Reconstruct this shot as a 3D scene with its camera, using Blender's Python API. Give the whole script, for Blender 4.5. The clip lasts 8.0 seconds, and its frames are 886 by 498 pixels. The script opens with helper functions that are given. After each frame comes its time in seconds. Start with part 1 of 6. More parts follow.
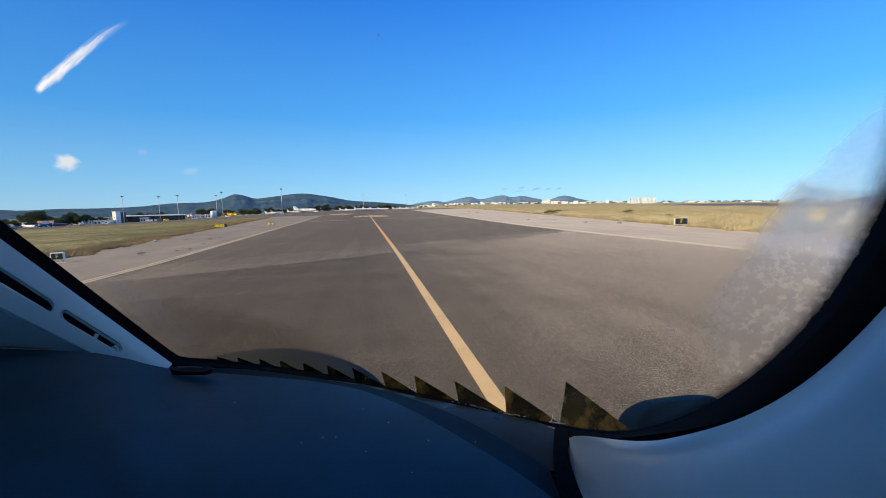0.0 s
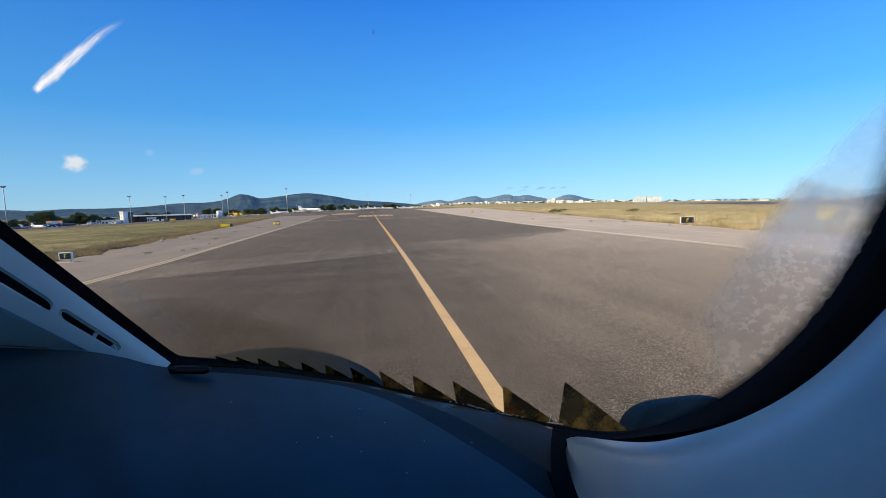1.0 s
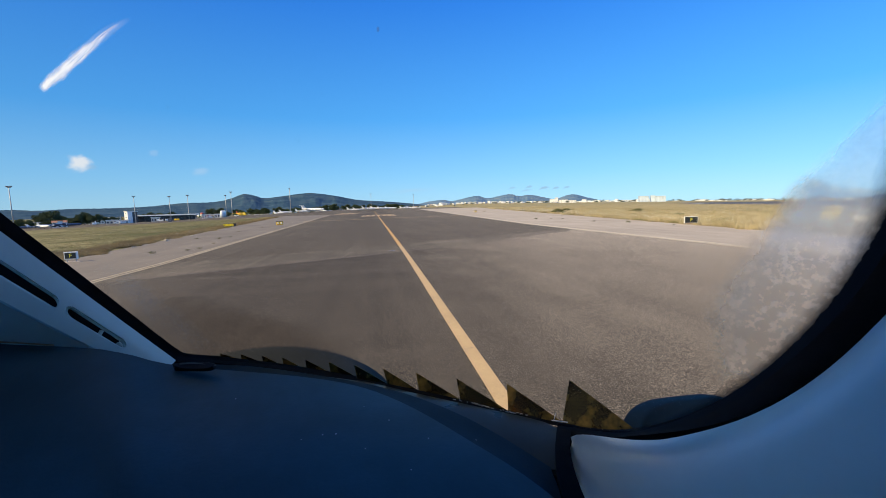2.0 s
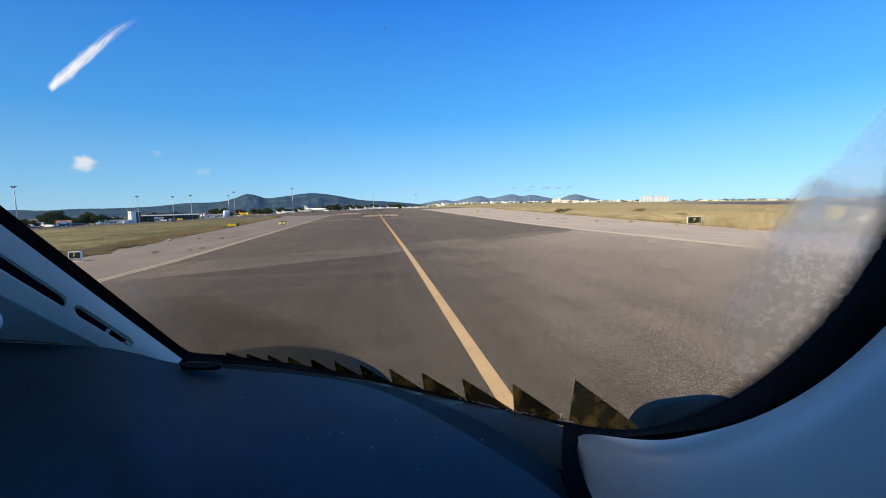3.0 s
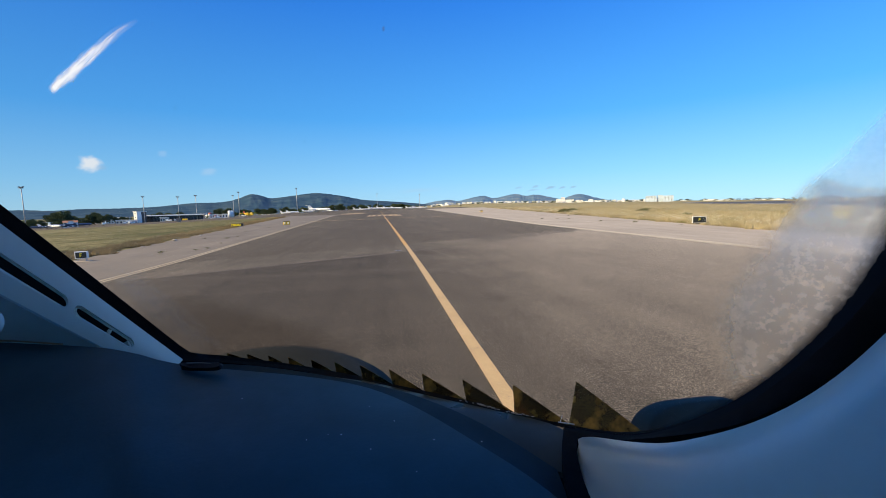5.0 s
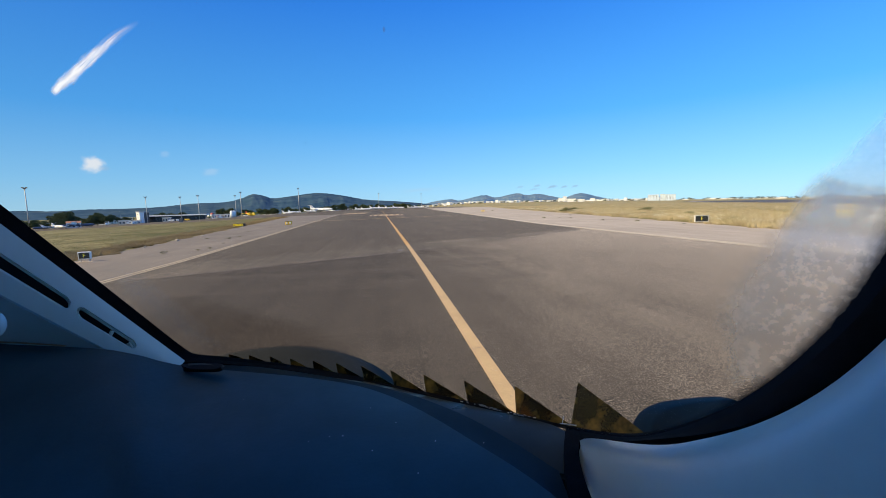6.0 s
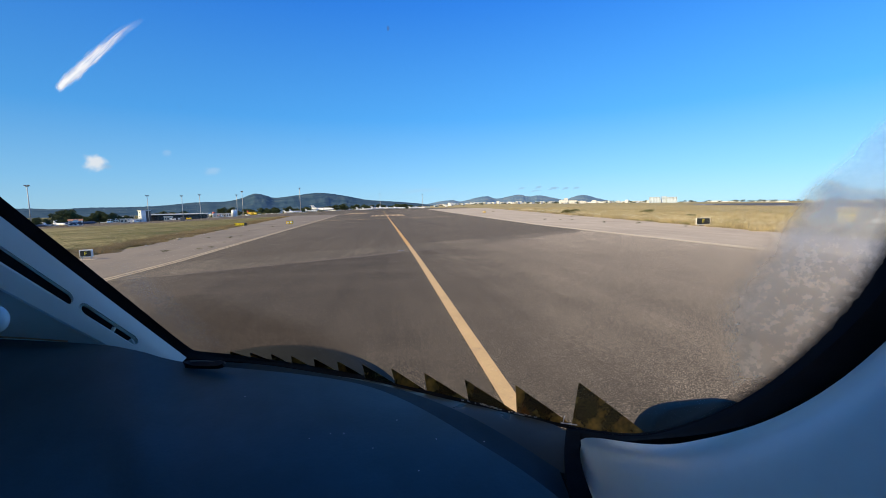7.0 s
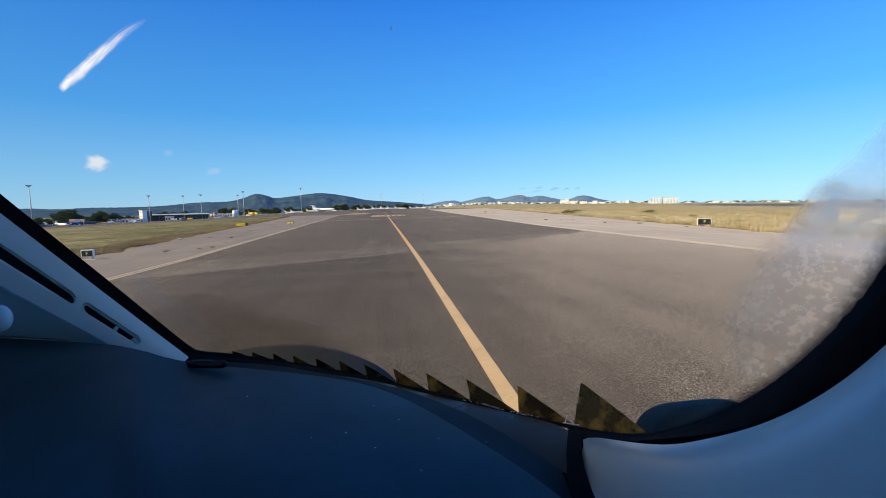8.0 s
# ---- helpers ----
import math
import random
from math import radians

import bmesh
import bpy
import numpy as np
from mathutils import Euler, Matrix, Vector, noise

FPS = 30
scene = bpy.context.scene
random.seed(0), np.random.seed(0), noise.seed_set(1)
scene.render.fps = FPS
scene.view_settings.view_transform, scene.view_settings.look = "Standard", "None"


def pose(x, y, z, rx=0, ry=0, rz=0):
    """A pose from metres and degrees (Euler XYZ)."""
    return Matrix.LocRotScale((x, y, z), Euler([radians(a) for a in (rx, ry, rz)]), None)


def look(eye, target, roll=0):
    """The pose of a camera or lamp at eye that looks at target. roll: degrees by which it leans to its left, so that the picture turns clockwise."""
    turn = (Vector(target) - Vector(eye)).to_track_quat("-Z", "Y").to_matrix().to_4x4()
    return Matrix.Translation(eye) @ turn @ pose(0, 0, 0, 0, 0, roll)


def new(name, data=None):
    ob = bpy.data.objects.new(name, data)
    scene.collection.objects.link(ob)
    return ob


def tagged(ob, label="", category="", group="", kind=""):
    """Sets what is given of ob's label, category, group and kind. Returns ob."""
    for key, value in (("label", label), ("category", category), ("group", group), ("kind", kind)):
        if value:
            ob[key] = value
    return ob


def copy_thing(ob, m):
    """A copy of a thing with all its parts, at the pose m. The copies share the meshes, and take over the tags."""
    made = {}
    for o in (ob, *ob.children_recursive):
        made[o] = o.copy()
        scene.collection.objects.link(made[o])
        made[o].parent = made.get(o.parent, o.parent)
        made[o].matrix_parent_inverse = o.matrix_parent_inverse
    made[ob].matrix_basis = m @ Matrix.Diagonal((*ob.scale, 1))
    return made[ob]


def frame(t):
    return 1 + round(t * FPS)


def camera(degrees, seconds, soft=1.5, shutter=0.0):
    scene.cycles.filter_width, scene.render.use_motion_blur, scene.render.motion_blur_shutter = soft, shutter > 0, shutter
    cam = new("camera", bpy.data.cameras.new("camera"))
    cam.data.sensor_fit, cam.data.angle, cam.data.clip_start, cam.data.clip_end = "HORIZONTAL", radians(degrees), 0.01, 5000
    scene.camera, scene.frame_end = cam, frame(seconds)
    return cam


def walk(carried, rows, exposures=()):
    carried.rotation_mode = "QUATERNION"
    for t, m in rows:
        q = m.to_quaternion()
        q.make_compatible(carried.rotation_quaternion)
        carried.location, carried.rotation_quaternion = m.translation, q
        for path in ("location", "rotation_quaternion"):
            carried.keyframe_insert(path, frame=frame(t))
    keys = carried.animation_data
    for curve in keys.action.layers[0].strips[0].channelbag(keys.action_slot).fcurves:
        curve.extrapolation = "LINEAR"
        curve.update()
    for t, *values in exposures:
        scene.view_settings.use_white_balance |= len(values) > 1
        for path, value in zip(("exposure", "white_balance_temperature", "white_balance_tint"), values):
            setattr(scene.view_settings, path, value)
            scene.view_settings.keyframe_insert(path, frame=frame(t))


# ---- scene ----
# ---------------------------------------------------------------- camera and walk
# The camera is held in the cockpit of an aircraft on the taxiway: it turns a little and sways by millimetres.
EYE = Vector((0.0, 0.0, 2.2))
cam = camera(94.0, 8.0, soft=0.7)


def view(yaw, pitch, roll, dx=0.0, dy=0.0, dz=0.0):
    y, p = radians(yaw), radians(pitch)
    aim = Vector((math.sin(y) * math.cos(p), math.cos(y) * math.cos(p), -math.sin(p)))
    eye = EYE + Vector((dx, dy, dz))
    return look(eye, eye + aim, roll)


walk(cam, [
    (0.0, view(10.03, 5.81, -1.35, -0.0060, -0.0046, 0.0051)),
    (0.5, view(9.70, 5.87, -1.45, 0.0008, -0.0035, 0.0049)),
    (1.0, view(9.39, 5.89, -1.49, 0.0068, -0.0018, 0.0036)),
    (1.5, view(9.18, 5.91, -1.51, 0.0067, -0.0015, 0.0016)),
    (3.0, view(8.68, 5.89, -1.48, -0.0013, -0.0005, -0.0007)),
    (3.5, view(8.55, 5.91, -1.53, -0.0004, -0.0001, -0.0006)),
    (4.0, view(8.40, 5.92, -1.55, 0.0019, 0.0007, 0.0009)),
    (4.5, view(8.30, 5.88, -1.48, 0.0039, 0.0011, -0.0003)),
    (6.0, view(7.92, 5.96, -1.70, 0.0065, 0.0027, 0.0026)),
    (6.5, view(7.82, 5.89, -1.36, 0.0067, 0.0030, 0.0002)),
    (7.0, view(7.80, 5.85, -1.27, 0.0044, 0.0017, -0.0006)),
    (7.5, view(7.75, 5.85, -1.52, 0.0030, 0.0012, -0.0019)),
    (8.0, view(7.69, 5.80, -1.23, 0.0022, 0.0016, -0.0013)),
])

# ---------------------------------------------------------------- sky, sun, exposure
SUN_AZ, SUN_EL = 246.0, 35.0
scene.view_settings.exposure = 0.38
world = bpy.data.worlds.new("sky")
scene.world = world
world.use_nodes = True
wn, wl = world.node_tree.nodes, world.node_tree.links
wn.clear()
w_out = wn.new("ShaderNodeOutputWorld")
w_bg = wn.new("ShaderNodeBackground")
w_bg.inputs["Strength"].default_value = 0.115
sky = wn.new("ShaderNodeTexSky")
sky.sky_type = "NISHITA"
sky.sun_disc = False
sky.sun_elevation, sky.sun_rotation = radians(SUN_EL), radians(SUN_AZ)
sky.altitude, sky.air_density, sky.dust_density, sky.ozone_density = 0.0, 1.0, 0.1, 4.0
w_dir = wn.new("ShaderNodeTexCoord")
# clear, deep blue Mediterranean air: the sky's brightness evened out and its hue deepening with height
bw = wn.new("ShaderNodeRGBToBW")
wl.new(sky.outputs["Color"], bw.inputs["Color"])
even = wn.new("ShaderNodeMath")
even.operation = "POWER"
even.inputs[1].default_value = 0.06
wl.new(bw.outputs[0], even.inputs[0])
height = wn.new("ShaderNodeSeparateXYZ")
wl.new(w_dir.outputs["Generated"], height.inputs[0])
hue = wn.new("ShaderNodeValToRGB")
stops = ((0.0, (0.37, 0.70, 0.93)), (0.07, (0.24, 0.61, 0.99)), (0.2, (0.079, 0.422, 0.98)), (0.42, (0.024, 0.238, 0.875)), (1.0, (0.02, 0.20, 0.80)))
while len(hue.color_ramp.elements) < len(stops):
    hue.color_ramp.elements.new(0.5)
for e, (p, c) in zip(hue.color_ramp.elements, stops):
    e.position, e.color = p, (*c, 1)
wl.new(height.outputs[2], hue.inputs["Fac"])
gain = wn.new("ShaderNodeMath")
gain.operation = "MULTIPLY"
gain.inputs[1].default_value = 6.05
away = wn.new("ShaderNodeMath")
away.operation = "MULTIPLY_ADD"
away.inputs[1].default_value, away.inputs[2].default_value = 0.29, 1.0
wl.new(height.outputs[0], away.inputs[0])
clear = wn.new("ShaderNodeMath")
clear.operation = "MULTIPLY"
wl.new(even.outputs[0], clear.inputs[0])
wl.new(away.outputs[0], clear.inputs[1])
wl.new(clear.outputs[0], gain.inputs[0])
deep = wn.new("ShaderNodeMixRGB")
deep.blend_type = "MULTIPLY"
deep.inputs["Fac"].default_value = 1.0
wl.new(hue.outputs["Color"], deep.inputs["Color1"])
wl.new(gain.outputs[0], deep.inputs["Color2"])
air = wn.new("ShaderNodeMixRGB")
air.inputs["Fac"].default_value = 0.92
wl.new(sky.outputs["Color"], air.inputs["Color1"])
wl.new(deep.outputs["Color"], air.inputs["Color2"])
sky_colour = air.outputs["Color"]


def wmath(op, a, b=None, c=None):
    n = wn.new("ShaderNodeMath")
    n.operation = op
    for i, v in enumerate((a, b, c)):
        if v is None:
            continue
        if isinstance(v, (int, float)):
            n.inputs[i].default_value = v
        else:
            wl.new(v, n.inputs[i])
    return n.outputs[0]


def wdot(vec):
    n = wn.new("ShaderNodeVectorMath")
    n.operation = "DOT_PRODUCT"
    wl.new(w_dir.outputs["Generated"], n.inputs[0])
    n.inputs[1].default_value = vec
    return n.outputs["Value"]


def cloud(start, end, width, taper, density, grain, stretch, tint, rag=0.5):
    """A small cloud in the sky between two directions; width in radians, taper narrows it towards its end."""
    global sky_colour
    a, b = Vector(start).normalized(), Vector(end).normalized()
    mid = (a + b).normalized()
    along = (b - a).normalized()
    across = mid.cross(along).normalized()
    half = (b - a).length / 2
    front = wmath("MAXIMUM", wdot(mid), 0.05)
    u = wmath("DIVIDE", wdot(along), front)
    v = wmath("DIVIDE", wdot(across), front)
    un = wmath("DIVIDE", u, half)
    size = wmath("MULTIPLY_ADD", un, -taper * width, width)
    vn = wmath("DIVIDE", v, wmath("MAXIMUM", size, width * 0.08))
    comb = wn.new("ShaderNodeCombineXYZ")
    wl.new(wmath("MULTIPLY", u, grain / stretch), comb.inputs[0])
    wl.new(wmath("MULTIPLY", v, grain), comb.inputs[1])
    tex = wn.new("ShaderNodeTexNoise")
    tex.inputs["Scale"].default_value = 1.0
    tex.inputs["Detail"].default_value = 6.0
    tex.inputs["Roughness"].default_value = 0.6
    wl.new(comb.outputs[0], tex.inputs["Vector"])
    r = wmath("SQRT", wmath("ADD", wmath("POWER", wmath("ABSOLUTE", un), 2.2), wmath("POWER", wmath("ABSOLUTE", vn), 2.0)))
    edge = wmath("SUBTRACT", 1.0, r)
    rough = wmath("MULTIPLY_ADD", wmath("SUBTRACT", tex.outputs["Fac"], 0.5), rag * 3.0, edge)
    ramp = wn.new("ShaderNodeMapRange")
    ramp.interpolation_type = "SMOOTHSTEP"
    ramp.inputs["From Min"].default_value = 0.0
    ramp.inputs["From Max"].default_value = 0.75
    ramp.inputs["To Max"].default_value = density
    wl.new(rough, ramp.inputs["Value"])
    ahead = wmath("GREATER_THAN", wdot(mid), 0.3)
    mix = wn.new("ShaderNodeMixRGB")
    wl.new(wmath("MULTIPLY", ramp.outputs["Result"], ahead), mix.inputs["Fac"])
    wl.new(sky_colour, mix.inputs["Color1"])
    mix.inputs["Color2"].default_value = (*tint, 1)
    sky_colour = mix.outputs["Color"]


cloud((-0.5377, 0.8379, 0.0926), (-0.5040, 0.8582, 0.0935), 0.0185, 0.35, 0.85, 60, 1.5, (5.5, 5.6, 5.7), 0.55)
cloud((-0.5184, 0.8507, 0.0867), (-0.4991, 0.8621, 0.0875), 0.006, 0.4, 0.3, 100, 2, (2.6, 3.2, 4.2), 0.4)
cloud((-0.3708, 0.9251, 0.0817), (-0.3351, 0.9382, 0.0869), 0.010, 0.2, 0.25, 120, 2, (4.2, 4.8, 5.6), 0.4)
cloud((-0.4320, 0.8944, 0.1158), (-0.4134, 0.9027, 0.1189), 0.008, 0.2, 0.18, 120, 2, (4.2, 4.8, 5.6), 0.4)
for start, end, width, density in (
    ((0.3088, 0.9504, 0.0376), (0.3310, 0.9428, 0.0393), 0.0034, 0.30),
    ((0.3469, 0.9371, 0.0387), (0.3661, 0.9297, 0.0405), 0.0040, 0.40),
    ((0.3348, 0.9418, 0.0313), (0.3662, 0.9300, 0.0327), 0.0028, 0.30),
    ((0.3756, 0.9261, 0.0355), (0.4013, 0.9152, 0.0370), 0.0040, 0.50),
    ((0.4036, 0.9143, 0.0343), (0.4217, 0.9060, 0.0361), 0.0034, 0.45),
    ((0.4251, 0.9045, 0.0346), (0.4428, 0.8959, 0.0364), 0.0034, 0.40),
):
    cloud(start, end, width, 0.1, density, 170, 2.5, (2.0, 2.7, 3.8), 0.9)
cloud((0.0261, 0.9990, 0.0373), (0.1469, 0.9883, 0.0411), 0.005, 0.1, 0.2, 150, 5, (3.2, 4.0, 5.0), 0.6)
wl.new(sky_colour, w_bg.inputs["Color"])
wl.new(w_bg.outputs[0], w_out.inputs["Surface"])

sun_data = bpy.data.lights.new("sun", "SUN")
sun_data.energy, sun_data.angle, sun_data.color = 5.0, radians(0.55), (1.0, 0.82, 0.47)
sun = new("sun", sun_data)
_az, _el = radians(SUN_AZ), radians(SUN_EL)
to_sun = Vector((math.sin(_az) * math.cos(_el), math.cos(_az) * math.cos(_el), math.sin(_el)))
sun.matrix_world = look(to_sun * 60, (0, 0, 0))

# ---------------------------------------------------------------- materials


class Nodes:
    """Short hand for building one node material."""

    def __init__(self, name):
        self.m = bpy.data.materials.new(name)
        self.m.use_nodes = True
        self.n, self.l = self.m.node_tree.nodes, self.m.node_tree.links
        self.b = self.n["Principled BSDF"]
        self.out = self.n["Material Output"]
        self.tc = self.n.new("ShaderNodeTexCoord")

    def set(self, **kw):
        for k, v in kw.items():
            sock = self.b.inputs[k.replace("_", " ")]
            sock.default_value = (*v, 1) if isinstance(v, tuple) and len(v) == 3 else v
        return self

    def noise(self, scale, detail=4.0, rough=0.55, stretch=(1, 1, 1), space="Object"):
        mp = self.n.new("ShaderNodeMapping")
        mp.inputs["Scale"].default_value = stretch
        self.l.new(self.tc.outputs[space], mp.inputs["Vector"])
        t = self.n.new("ShaderNodeTexNoise")
        t.inputs["Scale"].default_value = scale
        t.inputs["Detail"].default_value = detail
        t.inputs["Roughness"].default_value = rough
        self.l.new(mp.outputs[0], t.inputs["Vector"])
        return t.outputs["Fac"]

    def ramp(self, fac, stops):
        r = self.n.new("ShaderNodeValToRGB")
        el = r.color_ramp.elements
        while len(el) < len(stops):
            el.new(0.5)
        for e, (p, c) in zip(el, stops):
            e.position = p
            e.color = (*c, 1) if isinstance(c, tuple) else (c, c, c, 1)
        self.l.new(fac, r.inputs["Fac"])
        return r.outputs["Color"]

    def mix(self, fac, a, b, kind="MIX"):
        x = self.n.new("ShaderNodeMixRGB")
        x.blend_type = kind
        for s, v in zip(("Fac", "Color1", "Color2"), (fac, a, b)):
            if isinstance(v, (int, float)):
                x.inputs[s].default_value = v
            elif isinstance(v, tuple):
                x.inputs[s].default_value = (*v, 1)
            else:
                self.l.new(v, x.inputs[s])
        return x.outputs["Color"]

    def math(self, op, a, b=0.0, c=0.0):
        x = self.n.new("ShaderNodeMath")
        x.operation = op
        for i, v in enumerate((a, b, c)):
            if isinstance(v, (int, float)):
                x.inputs[i].default_value = v
            else:
                self.l.new(v, x.inputs[i])
        return x.outputs[0]

    def to(self, sock, name):
        self.l.new(sock, self.b.inputs[name])
        return self

    def bump(self, height, strength, distance):
        x = self.n.new("ShaderNodeBump")
        x.inputs["Strength"].default_value = strength
        x.inputs["Distance"].default_value = distance
        self.l.new(height, x.inputs["Height"])
        self.l.new(x.outputs[0], self.b.inputs["Normal"])
        return self


def plain(name, base, rough=0.6, metal=0.0, scale=6.0, vary=0.18, bump=0.0, spec=0.5):
    """A painted, moulded or cast surface with slight soiling and grain."""
    k = Nodes(name).set(Roughness=rough, Metallic=metal)
    k.b.inputs["Specular IOR Level"].default_value = spec
    lo = tuple(c * (1 - vary) for c in base)
    hi = tuple(min(1.0, c * (1 + vary)) for c in base)
    big = k.ramp(k.noise(scale, 5), [(0.3, lo), (0.7, hi)])
    fine = k.ramp(k.noise(scale * 14, 3), [(0.3, 1 - vary * 0.5), (0.7, 1.0)])
    k.to(k.mix(1.0, big, fine, "MULTIPLY"), "Base Color")
    k.to(k.ramp(k.noise(scale * 3, 3), [(0.3, max(0.02, rough - 0.08)), (0.7, min(1.0, rough + 0.08))]), "Roughness")
    if bump:
        k.bump(k.noise(scale * 40, 3), bump, 0.004)
    return k.m


def asphalt(name, dark, light, fleck, stones, patch, worn_in, dusty):
    """Worn asphalt: broad wheel streaks along the way, patches, and single pale stones."""
    k = Nodes(name).set(Roughness=0.9)
    k.b.inputs["Specular IOR Level"].default_value = 0.12
    streak = k.noise(1.1, 6, 0.65, (1.0, 0.03, 1.0))
    broad = k.noise(patch, 5, 0.6)
    base = k.ramp(k.mix(0.62, streak, broad), [(0.38, dark), (0.62, light)])
    sep = k.n.new("ShaderNodeSeparateXYZ")
    k.l.new(k.tc.outputs["Object"], sep.inputs[0])
    wob = k.math("MULTIPLY_ADD", k.noise(0.16, 5, 0.65), 7.0, -3.5)
    lane = k.math("ABSOLUTE", k.math("ADD", k.math("ADD", sep.outputs[0], 2.6), wob))
    rubber = k.ramp(k.math("DIVIDE", lane, 14.0), [(0.16, 1.0), (0.52, 0.0)])
    base = k.mix(k.math("MULTIPLY", rubber, worn_in), base, tuple(c * 0.62 for c in dark))
    worn = k.ramp(k.math("DIVIDE", k.math("ADD", sep.outputs[0], wob), 20.0), [(0.12, 0.0), (0.85, 1.0)])
    base = k.mix(k.math("MULTIPLY", worn, dusty), base, tuple(c * 2.0 for c in light))
    band = k.ramp(k.noise(0.5, 5, 0.6, (0.10, 1.0, 1.0)), [(0.5, 0.0), (0.64, 1.0)])
    base = k.mix(k.math("MULTIPLY", k.math("MULTIPLY", band, worn), 0.18), base, dark)
    scuff = k.ramp(k.noise(0.9, 6, 0.7, (0.12, 1.0, 1.0)), [(0.54, 0.0), (0.68, 1.0)])
    base = k.mix(k.math("MULTIPLY", scuff, 0.04), base, light)
    sweep = k.n.new("ShaderNodeMapping")
    sweep.inputs["Rotation"].default_value = (0, 0, radians(-62))
    sweep.inputs["Scale"].default_value = (0.09, 1.3, 1.0)
    k.l.new(k.tc.outputs["Object"], sweep.inputs["Vector"])
    sw = k.n.new("ShaderNodeTexNoise")
    sw.inputs["Scale"].default_value = 0.7
    sw.inputs["Detail"].default_value = 6.0
    sw.inputs["Roughness"].default_value = 0.65
    k.l.new(sweep.outputs[0], sw.inputs["Vector"])
    base = k.mix(k.math("MULTIPLY", k.ramp(sw.outputs["Fac"], [(0.52, 0.0), (0.66, 1.0)]), 0.12), base, tuple(min(1.0, c * 1.12) for c in light))
    fine = k.noise(stones * 1.3, 3, 0.75, (1, 0.7, 1))
    grain = k.noise(stones, 2, 0.75, (1, 0.7, 1))
    base = k.mix(0.9, base, k.ramp(fine, [(0.32, 0.30), (0.68, 1.70)]), "MULTIPLY")
    tracks = k.noise(2.4, 5, 0.6, (1.0, 0.025, 1.0))
    base = k.mix(0.75, base, k.ramp(tracks, [(0.34, 0.87), (0.66, 1.12)]), "MULTIPLY")
    coarse = k.noise(stones * 0.3, 3, 0.7, (1, 0.45, 1))
    base = k.mix(0.8, base, k.ramp(coarse, [(0.34, 0.62), (0.66, 1.38)]), "MULTIPLY")
    dots = k.ramp(grain, [(0.52, 0.0), (0.60, 1.0)])
    base = k.mix(k.math("MULTIPLY", dots, 0.9), base, k.mix(1.0, base, fleck, "MULTIPLY"))
    pits = k.ramp(k.noise(stones * 0.8, 2, 0.7, (1, 0.7, 1)), [(0.38, 1.0), (0.48, 0.0)])
    base = k.mix(k.math("MULTIPLY", pits, 0.85), base, k.mix(1.0, base, (0.22, 0.22, 0.23), "MULTIPLY"))
    k.to(base, "Base Color")
    k.bump(k.mix(0.5, grain, fine), 0.12, 0.004)
    return k.m


M_ASPHALT_OLD = asphalt("asphalt_old", (0.077, 0.0635, 0.0465), (0.148, 0.122, 0.090), (3.7, 3.6, 3.4), 56.0, 0.10, 0.88, 0.92)
M_ASPHALT_NEW = asphalt("asphalt_new", (0.095, 0.078, 0.056), (0.130, 0.106, 0.077), (2.2, 2.15, 2.05), 60.0, 0.07, 0.3, 0.2)
M_ASPHALT_PALE = asphalt("asphalt_pale", (0.100, 0.083, 0.061), (0.168, 0.139, 0.102), (2.3, 2.25, 2.15), 56.0, 0.22, 0.25, 0.25)


def concrete(name, a, b):
    k = Nodes(name).set(Roughness=0.9)
    base = k.ramp(k.mix(0.5, k.noise(0.12, 6), k.noise(0.7, 5, 0.6, (1, 0.2, 1))), [(0.38, a), (0.62, b)])
    base = k.mix(0.6, base, k.ramp(k.noise(9, 5, 0.65), [(0.3, 0.78), (0.7, 1.1)]), "MULTIPLY")
    stain = k.ramp(k.noise(0.35, 6, 0.7), [(0.62, 0.0), (0.74, 1.0)])
    base = k.mix(k.math("MULTIPLY", stain, 0.3), base, tuple(c * 0.55 for c in a))
    k.to(base, "Base Color").bump(k.noise(45, 3), 0.3, 0.004)
    return k.m


M_SHOULDER = concrete("shoulder_concrete", (0.40, 0.32, 0.225), (0.53, 0.43, 0.305))
M_SHOULDER_OLD = concrete("old_shoulder_surface", (0.165, 0.132, 0.092), (0.24, 0.192, 0.134))
M_JOINT = concrete("joint_filler", (0.150, 0.124, 0.092), (0.205, 0.170, 0.128))
M_RUNWAY = concrete("runway_asphalt", (0.06, 0.055, 0.052), (0.10, 0.092, 0.086))


def road_paint(name, base, under, wear):
    k = Nodes(name).set(Roughness=0.75)
    rub = k.ramp(k.mix(0.5, k.noise(55, 3, 0.7), k.noise(2.2, 5, 0.6)), [(0.30 + wear, 1.0), (0.38 + wear, 0.0)])
    tone = k.ramp(k.noise(0.8, 5), [(0.3, tuple(c * 0.82 for c in base)), (0.7, base)])
    tone = k.mix(0.5, tone, k.ramp(k.noise(40, 3), [(0.3, 0.7), (0.7, 1.1)]), "MULTIPLY")
    k.to(k.mix(rub, tone, under), "Base Color").bump(k.noise(60, 3), 0.3, 0.003)
    return k.m


